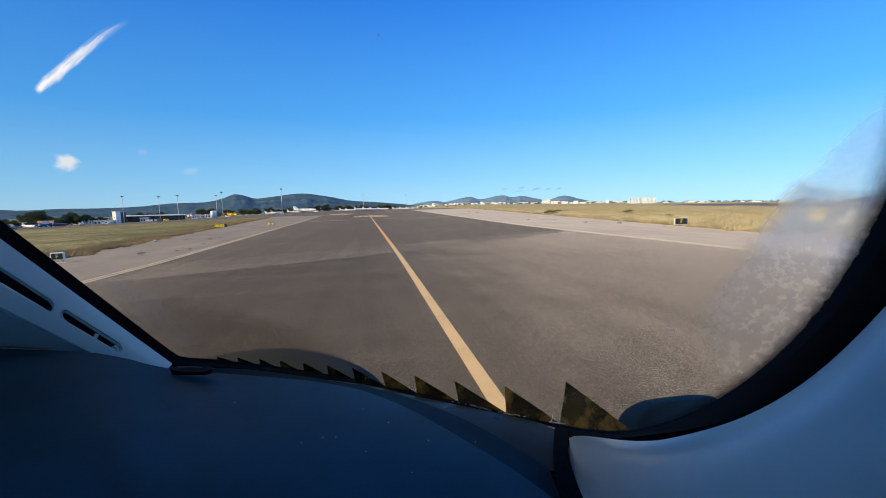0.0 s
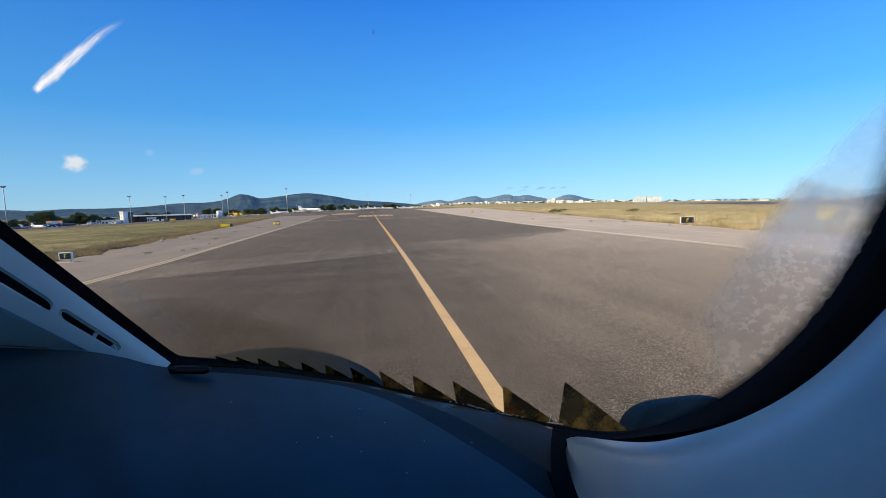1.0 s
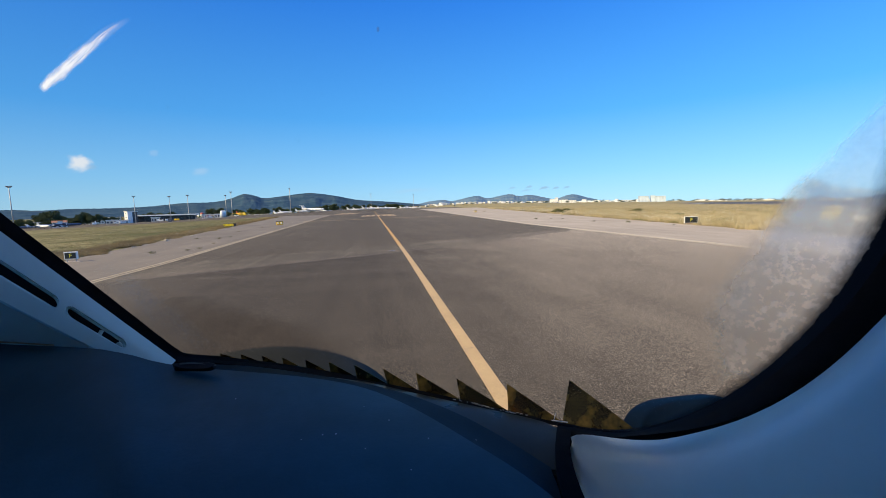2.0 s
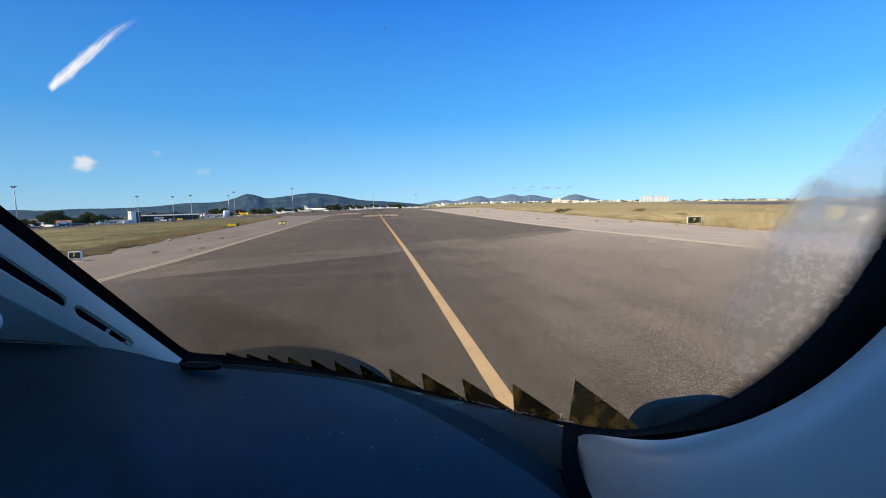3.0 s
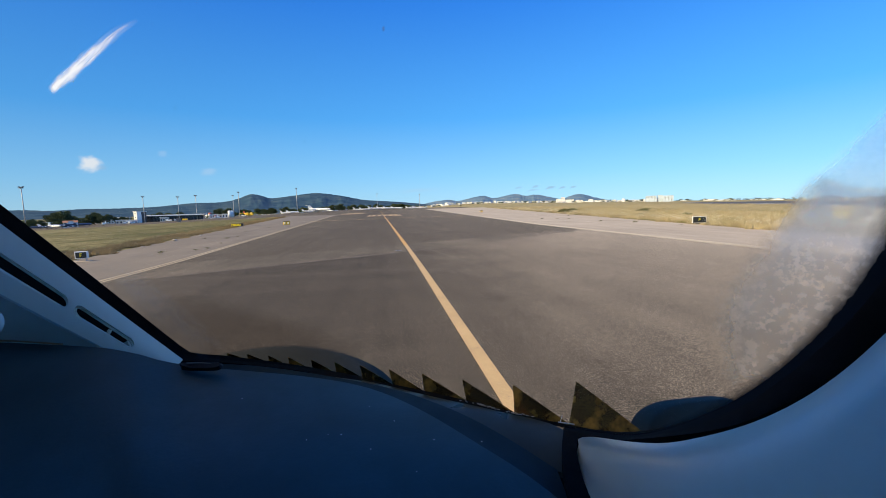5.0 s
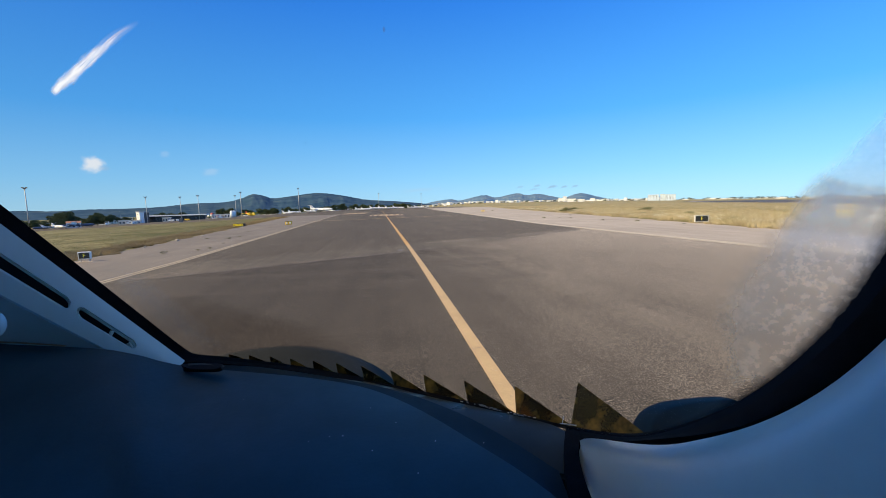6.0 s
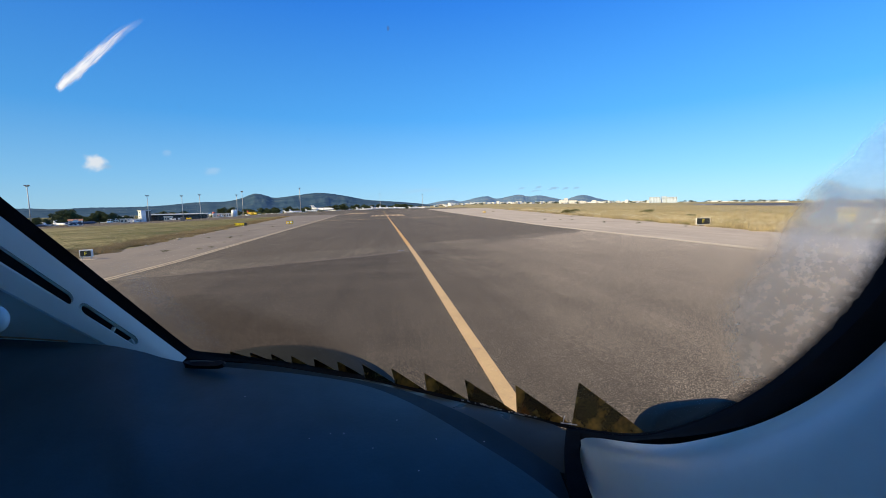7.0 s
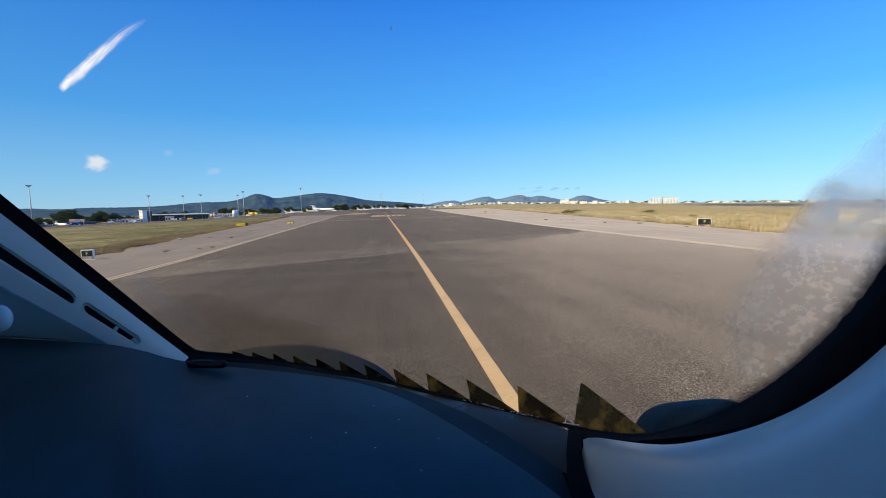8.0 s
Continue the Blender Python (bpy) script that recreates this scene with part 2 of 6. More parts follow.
M_LINE = road_paint("yellow_line_paint", (0.62, 0.41, 0.18), (0.16, 0.13, 0.11), 0.03)
M_LINE_NEW = road_paint("fresh_yellow_line_paint", (0.64, 0.36, 0.10), (0.20, 0.15, 0.09), 0.0)
M_LINE_OLD = road_paint("faded_yellow_paint", (0.70, 0.57, 0.37), (0.34, 0.28, 0.20), 0.03)
M_LINE_LEFT = road_paint("dull_yellow_paint", (0.50, 0.39, 0.24), (0.22, 0.18, 0.13), 0.06)
M_LINE_WHITE = road_paint("white_line_paint", (0.66, 0.62, 0.56), (0.16, 0.14, 0.12), 0.05)
M_MARK_BLACK = plain("black_road_paint", (0.03, 0.028, 0.026), 0.85, scale=2)


def soil(name):
    """Dry field: straw, bare earth and greener patches."""
    k = Nodes(name).set(Roughness=1.0)
    k.b.inputs["Specular IOR Level"].default_value = 0.1
    straw = k.ramp(k.noise(0.35, 6, 0.65), [(0.3, (0.37, 0.29, 0.13)), (0.55, (0.50, 0.40, 0.205)), (0.75, (0.60, 0.49, 0.285))])
    green = k.ramp(k.noise(0.045, 5, 0.6), [(0.46, 0.0), (0.60, 1.0)])
    sep = k.n.new("ShaderNodeSeparateXYZ")
    k.l.new(k.tc.outputs["Object"], sep.inputs[0])
    west = k.ramp(k.math("MULTIPLY_ADD", sep.outputs[0], -0.02, 0.5), [(0.45, 0.5), (0.8, 0.97)])
    base = k.mix(k.math("MULTIPLY", k.math("MAXIMUM", green, k.ramp(k.noise(0.2, 5, 0.65), [(0.38, 0.45), (0.6, 0.95)])), west), straw, (0.115, 0.112, 0.043))
    base = k.mix(0.7, base, k.ramp(k.noise(2.5, 5, 0.7), [(0.3, 0.6), (0.7, 1.2)]), "MULTIPLY")
    k.to(base, "Base Color").bump(k.noise(1.6, 6, 0.7), 0.3, 0.1)
    return k.m


M_FIELD = soil("dry_field")


def blades(name, tones):
    k = Nodes(name).set(Roughness=0.8)
    k.b.inputs["Specular IOR Level"].default_value = 0.2
    geo = k.n.new("ShaderNodeNewGeometry")
    step = 1.0 / (len(tones) - 1)
    col = k.ramp(geo.outputs["Random Per Island"], [(i * step, c) for i, c in enumerate(tones)])
    big = k.ramp(k.mix(0.5, k.noise(0.12, 4), k.noise(0.6, 4)), [(0.4, 0.6), (0.62, 1.15)])
    patch = k.ramp(k.noise(0.17, 6, 0.65), [(0.46, 0.0), (0.60, 1.0)])
    col = k.mix(k.math("MULTIPLY", patch, 0.45), col, tones[2])
    clumps = k.ramp(k.noise(0.31, 5, 0.65, (1.0, 0.5, 1.0)), [(0.52, 0.0), (0.62, 1.0)])
    col = k.mix(k.math("MULTIPLY", clumps, 0.55), col, tones[-1])
    k.to(k.mix(1.0, col, big, "MULTIPLY"), "Base Color")
    return k.m


M_GRASS_DRY = blades("dry_grass_blades", [(0.37, 0.28, 0.145), (0.48, 0.38, 0.22), (0.64, 0.53, 0.355), (0.23, 0.22, 0.10)])
M_GRASS_GREEN = blades("green_grass_blades", [(0.125, 0.142, 0.056), (0.175, 0.175, 0.074), (0.31, 0.25, 0.13), (0.11, 0.13, 0.053)])
M_GRASS_STRAW = blades("straw_blades", [(0.29, 0.20, 0.095), (0.38, 0.28, 0.145), (0.24, 0.165, 0.08), (0.44, 0.335, 0.185)])
M_LEAF = blades("tree_leaves", [(0.04, 0.062, 0.026), (0.065, 0.09, 0.035), (0.09, 0.11, 0.045), (0.05, 0.075, 0.035)])
M_LEAF_FAR = blades("far_tree_leaves", [(0.075, 0.105, 0.085), (0.10, 0.13, 0.10), (0.12, 0.145, 0.11)])
M_SHRUB = blades("shrub_leaves", [(0.10, 0.115, 0.045), (0.16, 0.165, 0.07), (0.23, 0.21, 0.10)])
M_UMBEL = plain("pale_flower_heads", (0.70, 0.66, 0.54), 0.9, scale=3, vary=0.2)
M_BARK = plain("bark", (0.10, 0.07, 0.05), 0.9, scale=8, vary=0.35, bump=0.4)


def woods(name, a, b, c):
    k = Nodes(name).set(Roughness=1.0)
    k.b.inputs["Specular IOR Level"].default_value = 0.0
    base = k.ramp(k.noise(0.009, 8, 0.68), [(0.36, a), (0.52, b), (0.66, c)])
    base = k.mix(0.75, base, k.ramp(k.noise(0.05, 5, 0.7), [(0.3, 0.72), (0.7, 1.2)]), "MULTIPLY")
    k.to(base, "Base Color").bump(k.noise(0.03, 5, 0.7), 0.45, 10.0)
    return k.m


# air haze is mixed into both hill colours, paler and bluer far off
M_HILL = woods("hazed_hill", (0.030, 0.064, 0.104), (0.050, 0.092, 0.134), (0.080, 0.116, 0.134))
M_HILL_HAZE = woods("far_hazed_hill", (0.098, 0.172, 0.256), (0.135, 0.210, 0.278), (0.205, 0.252, 0.272))

M_WHITE = plain("white_paint", (0.80, 0.79, 0.76), 0.5, scale=0.6, vary=0.08)
# white plaster with the blue of distant haze put into its colour
M_BLOCK = plain("hazed_white_plaster", (0.60, 0.69, 0.78), 0.7, scale=0.3, vary=0.08)
M_CREAM = plain("cream_plaster", (0.72, 0.64, 0.50), 0.8, scale=0.5, vary=0.12)
M_GREYWALL = plain("grey_cladding", (0.30, 0.31, 0.32), 0.6, scale=0.4, vary=0.15)
M_TOWER_SHADE = plain("tower_side_shade", (0.115, 0.10, 0.09), 0.85, scale=0.6, vary=0.2)
M_DARKWALL = plain("dark_glazed_front", (0.045, 0.055, 0.07), 0.25, scale=0.5, vary=0.25)
M_ROOF = plain("terracotta_roof", (0.36, 0.17, 0.10), 0.85, scale=1.0, vary=0.2)
M_FLATROOF = plain("pale_flat_roof", (0.62, 0.60, 0.56), 0.8, scale=0.3, vary=0.12)
M_PANE = plain("window_glass_dark", (0.035, 0.045, 0.055), 0.12, scale=1.0, vary=0.2)
M_STEEL = plain("galvanised_steel", (0.45, 0.45, 0.44), 0.6, 0.2, scale=2, vary=0.15)
M_LAMP = plain("lamp_housing", (0.10, 0.10, 0.11), 0.5, scale=3)
M_YELLOW = plain("yellow_enamel", (0.80, 0.52, 0.02), 0.35, scale=1.2, vary=0.10)
M_SIGN_YELLOW = plain("yellow_sign_face", (0.90, 0.66, 0.02), 0.4, scale=3, vary=0.06)
M_SIGN_BLACK = plain("black_sign_face", (0.02, 0.022, 0.02), 0.35, scale=4, vary=0.2)
M_SIGN_WHITE = plain("white_sign_back", (0.72, 0.70, 0.66), 0.5, scale=4, vary=0.12)
M_SIGN_INK = plain("sign_lettering_yellow", (0.75, 0.66, 0.05), 0.5, scale=4, vary=0.05)
M_RED = plain("red_enamel", (0.45, 0.09, 0.05), 0.4, scale=1.5)
M_TYRE = plain("tyre_rubber", (0.025, 0.025, 0.026), 0.8, scale=8)
M_BLUEBODY = plain("dark_blue_body", (0.06, 0.08, 0.13), 0.4, scale=1.5)
M_LENS = plain("amber_lens", (0.85, 0.62, 0.12), 0.15, scale=8, vary=0.08)
M_CASTIRON = plain("cast_iron", (0.20, 0.19, 0.175), 0.5, 0.5, scale=20, vary=0.3, bump=0.3)
M_STONE = plain("field_stone", (0.42, 0.36, 0.29), 0.9, scale=4, vary=0.3, bump=0.5)

# cockpit surfaces
M_HOOD = plain("navy_hood_leather", (0.024, 0.050, 0.053), 0.54, scale=5, vary=0.16, bump=0.08, spec=0.40)
M_LEDGE = plain("dark_ledge_plastic", (0.036, 0.037, 0.027), 0.34, scale=6, vary=0.15, bump=0.01, spec=0.14)
M_HOOD_SHADE = plain("shaded_hood_navy", (0.014, 0.029, 0.037), 0.75, scale=5, vary=0.15, bump=0.08, spec=0.12)
M_TRIM = plain("pale_grey_trim", (0.50, 0.63, 0.61), 0.55, scale=4, vary=0.06, bump=0.04, spec=0.3)
# trim turned darker and bluer: the lower panel's shade is in the colour
M_LOWER = plain("trim_darkened_blue", (0.36, 0.52, 0.58), 0.5, scale=4, vary=0.06, bump=0.04, spec=0.4)
M_PANEL = plain("side_panel_plastic", (0.80, 0.86, 0.77), 0.40, scale=4, vary=0.05, bump=0.03, spec=0.9)
M_SEAL = plain("black_rubber_seal", (0.008, 0.008, 0.009), 0.9, scale=20, vary=0.3, bump=0.2, spec=0.05)
M_SLOT = plain("slot_dark", (0.010, 0.010, 0.012), 0.8, scale=9, spec=0.2)
M_BRASS = plain("dull_brass", (0.20, 0.13, 0.055), 0.5, 0.3, scale=20, vary=0.3)
M_NOSE = plain("grey_green_nose_paint", (0.036, 0.038, 0.034), 0.95, scale=3, vary=0.12, spec=0.02)
M_DOME = plain("dome_grey", (0.078, 0.070, 0.058), 0.95, scale=3, vary=0.08, spec=0.04)
M_HULL = plain("white_hull_paint", (0.75, 0.75, 0.74), 0.35, scale=1, vary=0.05)
M_LINING = plain("cabin_lining", (0.34, 0.35, 0.37), 0.8, scale=3, vary=0.08)


def tooth_plastic():
    """Smoked plastic that lets a little of what lies behind it through; amber blotches imitate light in it."""
    k = Nodes("smoked_tooth_plastic").set(Roughness=0.45)
    k.b.inputs["Specular IOR Level"].default_value = 0.15
    blot = k.ramp(k.noise(17, 4, 0.6), [(0.50, 0.0), (0.66, 1.0)])
    k.to(k.mix(k.math("MULTIPLY", blot, 0.8), (0.012, 0.021, 0.011), (0.40, 0.25, 0.05)), "Base Color")
    tr = k.n.new("ShaderNodeBsdfTransparent")
    tr.inputs["Color"].default_value = (0.56, 0.42, 0.18, 1)
    mx = k.n.new("ShaderNodeMixShader")
    mx.inputs["Fac"].default_value = 0.32
    k.l.new(k.b.outputs[0], mx.inputs[1])
    k.l.new(tr.outputs[0], mx.inputs[2])
    k.l.new(mx.outputs[0], k.out.inputs["Surface"])
    return k.m


M_TOOTH = tooth_plastic()
M_AMBER = plain("amber_lit_edge", (0.17, 0.105, 0.025), 0.4, scale=30, vary=0.35)


def soft_edge_sheet():
    """Dark sheet for the seal's blurred rim; it thins out towards its free edge (u = 0)."""
    k = Nodes("seal_edge_blur").set(Roughness=0.95, Base_Color=(0.010, 0.010, 0.011))
    k.b.inputs["Specular IOR Level"].default_value = 0.03
    sep = k.n.new("ShaderNodeSeparateXYZ")
    k.l.new(k.tc.outputs["UV"], sep.inputs[0])
    ragged = k.math("ADD", sep.outputs[0], k.math("MULTIPLY_ADD", k.noise(120, 4, 0.65), 0.2, -0.10))
    tr = k.n.new("ShaderNodeBsdfTransparent")
    mx = k.n.new("ShaderNodeMixShader")
    k.l.new(k.ramp(ragged, [(0.02, 0.0), (0.30, 0.33), (0.68, 1.0)]), mx.inputs["Fac"])
    k.l.new(tr.outputs[0], mx.inputs[1])
    k.l.new(k.b.outputs[0], mx.inputs[2])
    k.l.new(mx.outputs[0], k.out.inputs["Surface"])
    return k.m


M_SEAL_BLUR = soft_edge_sheet()


def dried_streak():
    """White residue dried on the pane: dense at its foot, fine threads towards its head. UV: u along, v across."""
    k = Nodes("dried_white_streak")
    k.n.remove(k.b)
    sep = k.n.new("ShaderNodeSeparateXYZ")
    k.l.new(k.tc.outputs["UV"], sep.inputs[0])
    v, u = sep.outputs[0], sep.outputs[1]
    across = k.math("ABSOLUTE", k.math("MULTIPLY_ADD", v, 2.0, -1.0))
    threads = k.noise(1.0, 2, 0.5, (34, 3.2, 1), "UV")
    ragged = k.noise(1.0, 4, 0.5, (2.5, 6, 1), "UV")
    edge = k.math("SUBTRACT", k.math("MULTIPLY_ADD", ragged, 0.9, 0.26), across)
    body = k.ramp(edge, [(0.02, 0.0), (0.55, 1.0)])
    ends = k.math("MULTIPLY", k.ramp(u, [(0.02, 0.0), (0.07, 1.0)]), k.ramp(u, [(0.80, 1.0), (1.0, 0.15)]))
    thin = k.ramp(k.math("MULTIPLY_ADD", k.math("SUBTRACT", threads, 0.5), 2.6, k.math("SUBTRACT", 1.15, u)), [(0.30, 0.15), (0.62, 1.0)])
    tr = k.n.new("ShaderNodeBsdfTransparent")
    tl = k.n.new("ShaderNodeBsdfTranslucent")
    tl.inputs["Color"].default_value = (0.98, 0.96, 0.90, 1)
    mx = k.n.new("ShaderNodeMixShader")
    k.l.new(k.math("MULTIPLY", k.math("MULTIPLY", body, thin), k.math("MULTIPLY", ends, 0.72)), mx.inputs["Fac"])
    k.l.new(tr.outputs[0], mx.inputs[1])
    k.l.new(tl.outputs[0], mx.inputs[2])
    k.l.new(mx.outputs[0], k.out.inputs["Surface"])
    return k.m


M_STREAK = dried_streak()


def clear_glass():
    k = Nodes("windscreen_glass")
    k.n.remove(k.b)
    tr = k.n.new("ShaderNodeBsdfTransparent")
    gl = k.n.new("ShaderNodeBsdfGlossy")
    gl.inputs["Roughness"].default_value = 0.02
    fr = k.n.new("ShaderNodeFresnel")
    fr.inputs["IOR"].default_value = 1.12
    mx = k.n.new("ShaderNodeMixShader")
    k.l.new(fr.outputs[0], mx.inputs["Fac"])
    k.l.new(tr.outputs[0], mx.inputs[1])
    k.l.new(gl.outputs[0], mx.inputs[2])
    k.l.new(mx.outputs[0], k.out.inputs["Surface"])
    return k.m


M_GLASS = clear_glass()


def speck_dirt():
    k = Nodes("dried_speck").set(Roughness=0.8, Base_Color=(0.10, 0.13, 0.18))
    tr = k.n.new("ShaderNodeBsdfTransparent")
    mx = k.n.new("ShaderNodeMixShader")
    mx.inputs["Fac"].default_value = 0.2
    k.l.new(tr.outputs[0], mx.inputs[1])
    k.l.new(k.b.outputs[0], mx.inputs[2])
    k.l.new(mx.outputs[0], k.out.inputs["Surface"])
    return k.m


M_SPECK = speck_dirt()


def misted_glass():
    """Fogged, streaked layer on the pane: it blurs what is behind it and scatters daylight. UV: u across from the clear side, v up."""
    k = Nodes("misted_glass")
    k.n.remove(k.b)
    sep = k.n.new("ShaderNodeSeparateXYZ")
    k.l.new(k.tc.outputs["UV"], sep.inputs[0])
    u, v = sep.outputs[0], sep.outputs[1]
    wave = k.math("SUBTRACT", k.noise(9, 5, 0.6), 0.5)
    fine = k.math("SUBTRACT", k.noise(45, 4, 0.65), 0.5)
    uu = k.math("ADD", u, k.math("MULTIPLY", wave, 0.26))
    uu = k.math("ADD", uu, k.math("MULTIPLY", fine, 0.22))

    def soft(x, lo, hi, top):
        r = k.n.new("ShaderNodeMapRange")
        r.interpolation_type = "SMOOTHSTEP"
        for name, val in (("From Min", lo), ("From Max", hi), ("To Max", top)):
            r.inputs[name].default_value = val
        k.l.new(x, r.inputs["Value"])
        return r.outputs["Result"]

    low = soft(k.math("SUBTRACT", 1.0, v), 0.44, 0.64, 1.0)
    blur = k.math("MULTIPLY", soft(k.math("MINIMUM", uu, k.math("MULTIPLY", u, 1.3)), 0.0, 0.36, 0.96), k.math("MULTIPLY_ADD", low, 0.55, 0.45))
    veil = k.math("MULTIPLY", soft(k.math("SUBTRACT", uu, k.math("MULTIPLY", low, 0.12)), 0.06, 0.44, 1.0), soft(u, 0.0, 0.12, 1.0))
    near_seal = soft(u, 0.30, 0.60, 1.0)
    drops = k.math("MULTIPLY", soft(k.mix(0.35, k.noise(100, 2, 0.5), k.noise(210, 3, 0.6)), 0.49, 0.60, 1.0), near_seal)
    blot = k.math("MULTIPLY", k.math("MULTIPLY", low, near_seal), 0.42)
    wisp = k.math("MULTIPLY_ADD", k.math("SUBTRACT", 1.0, low), k.math("MULTIPLY", wave, 0.8), k.math("MULTIPLY_ADD", soft(v, 0.54, 0.72, 1.0), -0.16, 0.70))
    milk = k.math("MULTIPLY", k.math("MULTIPLY", veil, wisp), k.math("SUBTRACT", 1.0, blot))
    ends = k.math("MULTIPLY", soft(v, 0.0, 0.05, 1.0), soft(k.math("SUBTRACT", 1.0, v), 0.0, 0.22, 1.0))
    tr = k.n.new("ShaderNodeBsdfTransparent")
    rf = k.n.new("ShaderNodeBsdfRefraction")
    rf.inputs["Roughness"].default_value = 0.2
    rf.inputs["IOR"].default_value = 1.04
    tl = k.n.new("ShaderNodeBsdfTranslucent")
    m1 = k.n.new("ShaderNodeMixShader")
    m2 = k.n.new("ShaderNodeMixShader")
    tone = k.ramp(v, [(0.12, (0.80, 0.52, 0.32)), (0.34, (0.98, 0.72, 0.50)), (0.50, (1.0, 0.88, 0.74)), (0.75, (1.0, 0.95, 0.90))])
    k.l.new(tone, tl.inputs["Color"])
    k.l.new(k.math("MULTIPLY", blur, ends), m1.inputs["Fac"])
    k.l.new(tr.outputs[0], m1.inputs[1])
    k.l.new(rf.outputs[0], m1.inputs[2])
    k.l.new(k.math("MULTIPLY", k.math("MULTIPLY", milk, ends), 0.85), m2.inputs["Fac"])
    k.l.new(m1.outputs[0], m2.inputs[1])
    k.l.new(tl.outputs[0], m2.inputs[2])
    glow = k.n.new("ShaderNodeBsdfTranslucent")
    lit = k.math("MULTIPLY_ADD", k.math("MULTIPLY", drops, soft(k.math("SUBTRACT", 1.0, v), 0.44, 0.62, 1.0)), 0.33, k.math("MULTIPLY", milk, k.math("MULTIPLY_ADD", low, -0.25, 0.62)))
    k.l.new(k.mix(k.math("MULTIPLY", lit, ends), (0.0, 0.0, 0.0), tone), glow.inputs["Color"])
    add = k.n.new("ShaderNodeAddShader")
    k.l.new(m2.outputs[0], add.inputs[0])
    k.l.new(glow.outputs[0], add.inputs[1])
    k.l.new(add.outputs[0], k.out.inputs["Surface"])
    return k.m


M_MIST = misted_glass()


def smeared_glass():
    """Faint dusty haze on the pane that catches daylight; its pale bell imitates a sun glint."""
    k = Nodes("glint_smear")
    k.n.remove(k.b)
    sep = k.n.new("ShaderNodeSeparateXYZ")
    k.l.new(k.tc.outputs["UV"], sep.inputs[0])
    u, v = sep.outputs[0], sep.outputs[1]
    bell = k.math("MULTIPLY", k.math("MULTIPLY", u, k.math("SUBTRACT", 1.0, u)), k.math("MULTIPLY", v, k.math("SUBTRACT", 1.0, v)))
    cloudy = k.ramp(k.noise(14, 5, 0.6), [(0.35, 0.2), (0.65, 1.0)])
    tr = k.n.new("ShaderNodeBsdfTransparent")
    tl = k.n.new("ShaderNodeBsdfTranslucent")
    tl.inputs["Color"].default_value = (0.95, 0.84, 0.66, 1)
    mx = k.n.new("ShaderNodeMixShader")
    k.l.new(k.math("MULTIPLY", k.math("MULTIPLY", bell, 2.0), cloudy), mx.inputs["Fac"])
    k.l.new(tr.outputs[0], mx.inputs[1])
    k.l.new(tl.outputs[0], mx.inputs[2])
    k.l.new(mx.outputs[0], k.out.inputs["Surface"])
    return k.m


M_SMEAR = smeared_glass()


def greasy_glass():
    """Film that blurs and dims what lies behind it, fading out at its edges."""
    k = Nodes("greasy_film")
    k.n.remove(k.b)
    sep = k.n.new("ShaderNodeSeparateXYZ")
    k.l.new(k.tc.outputs["UV"], sep.inputs[0])
    u, v = sep.outputs[0], sep.outputs[1]
    bell = k.math("MULTIPLY", k.math("MULTIPLY", u, k.math("SUBTRACT", 1.3, u)), k.math("MULTIPLY", k.math("ADD", v, 0.04), k.math("SUBTRACT", 1.0, v)))
    cloudy = k.math("MULTIPLY_ADD", k.noise(11, 5, 0.6), 0.9, 0.55)
    fac = k.math("MINIMUM", k.math("MULTIPLY", k.math("MULTIPLY", bell, 10.0), cloudy), 0.85)
    tr = k.n.new("ShaderNodeBsdfTransparent")
    rf = k.n.new("ShaderNodeBsdfRefraction")
    rf.inputs["Color"].default_value = (0.66, 0.63, 0.60, 1)
    rf.inputs["Roughness"].default_value = 0.22
    rf.inputs["IOR"].default_value = 1.03
    mx = k.n.new("ShaderNodeMixShader")
    k.l.new(fac, mx.inputs["Fac"])
    k.l.new(tr.outputs[0], mx.inputs[1])
    k.l.new(rf.outputs[0], mx.inputs[2])
    k.l.new(mx.outputs[0], k.out.inputs["Surface"])
    return k.m


M_FILM = greasy_glass()

# ---------------------------------------------------------------- building helpers


def finish(bm, name, material, smooth=False):
    bmesh.ops.recalc_face_normals(bm, faces=bm.faces)
    me = bpy.data.meshes.new(name)
    bm.to_mesh(me)
    bm.free()
    me.materials.append(material)
    if smooth:
        me.polygons.foreach_set("use_smooth", [True] * len(me.polygons))
    return me


def thing(name, label, category, at=(0, 0, 0), turn=0.0, group="", kind=""):
    ob = new(name)
    ob.empty_display_size = 0.2
    ob.matrix_basis = pose(*at, 0, 0, turn)
    return tagged(ob, label, category, group, kind)


def part(name, bm, material, parent, label="", smooth=False):
    ob = new(name, finish(bm, name, material, smooth))
    ob.parent = parent
    return tagged(ob, label)


def structure(name, bm, material, label, category, smooth=False, kind="structure"):
    return tagged(new(name, finish(bm, name, material, smooth)), label, category, "", kind)


def box(bm, c, s, turn=0.0, bevel=0.0):
    r = bmesh.ops.create_cube(bm, size=1.0, matrix=pose(*c, 0, 0, turn) @ Matrix.Diagonal((*s, 1)))
    if bevel:
        edges = list({e for v in r["verts"] for e in v.link_edges})
        bmesh.ops.bevel(bm, geom=edges, offset=bevel, segments=2, affect="EDGES", profile=0.5)
    return bm


def one_box(c, s, turn=0.0, bevel=0.0):
    return box(bmesh.new(), c, s, turn, bevel)


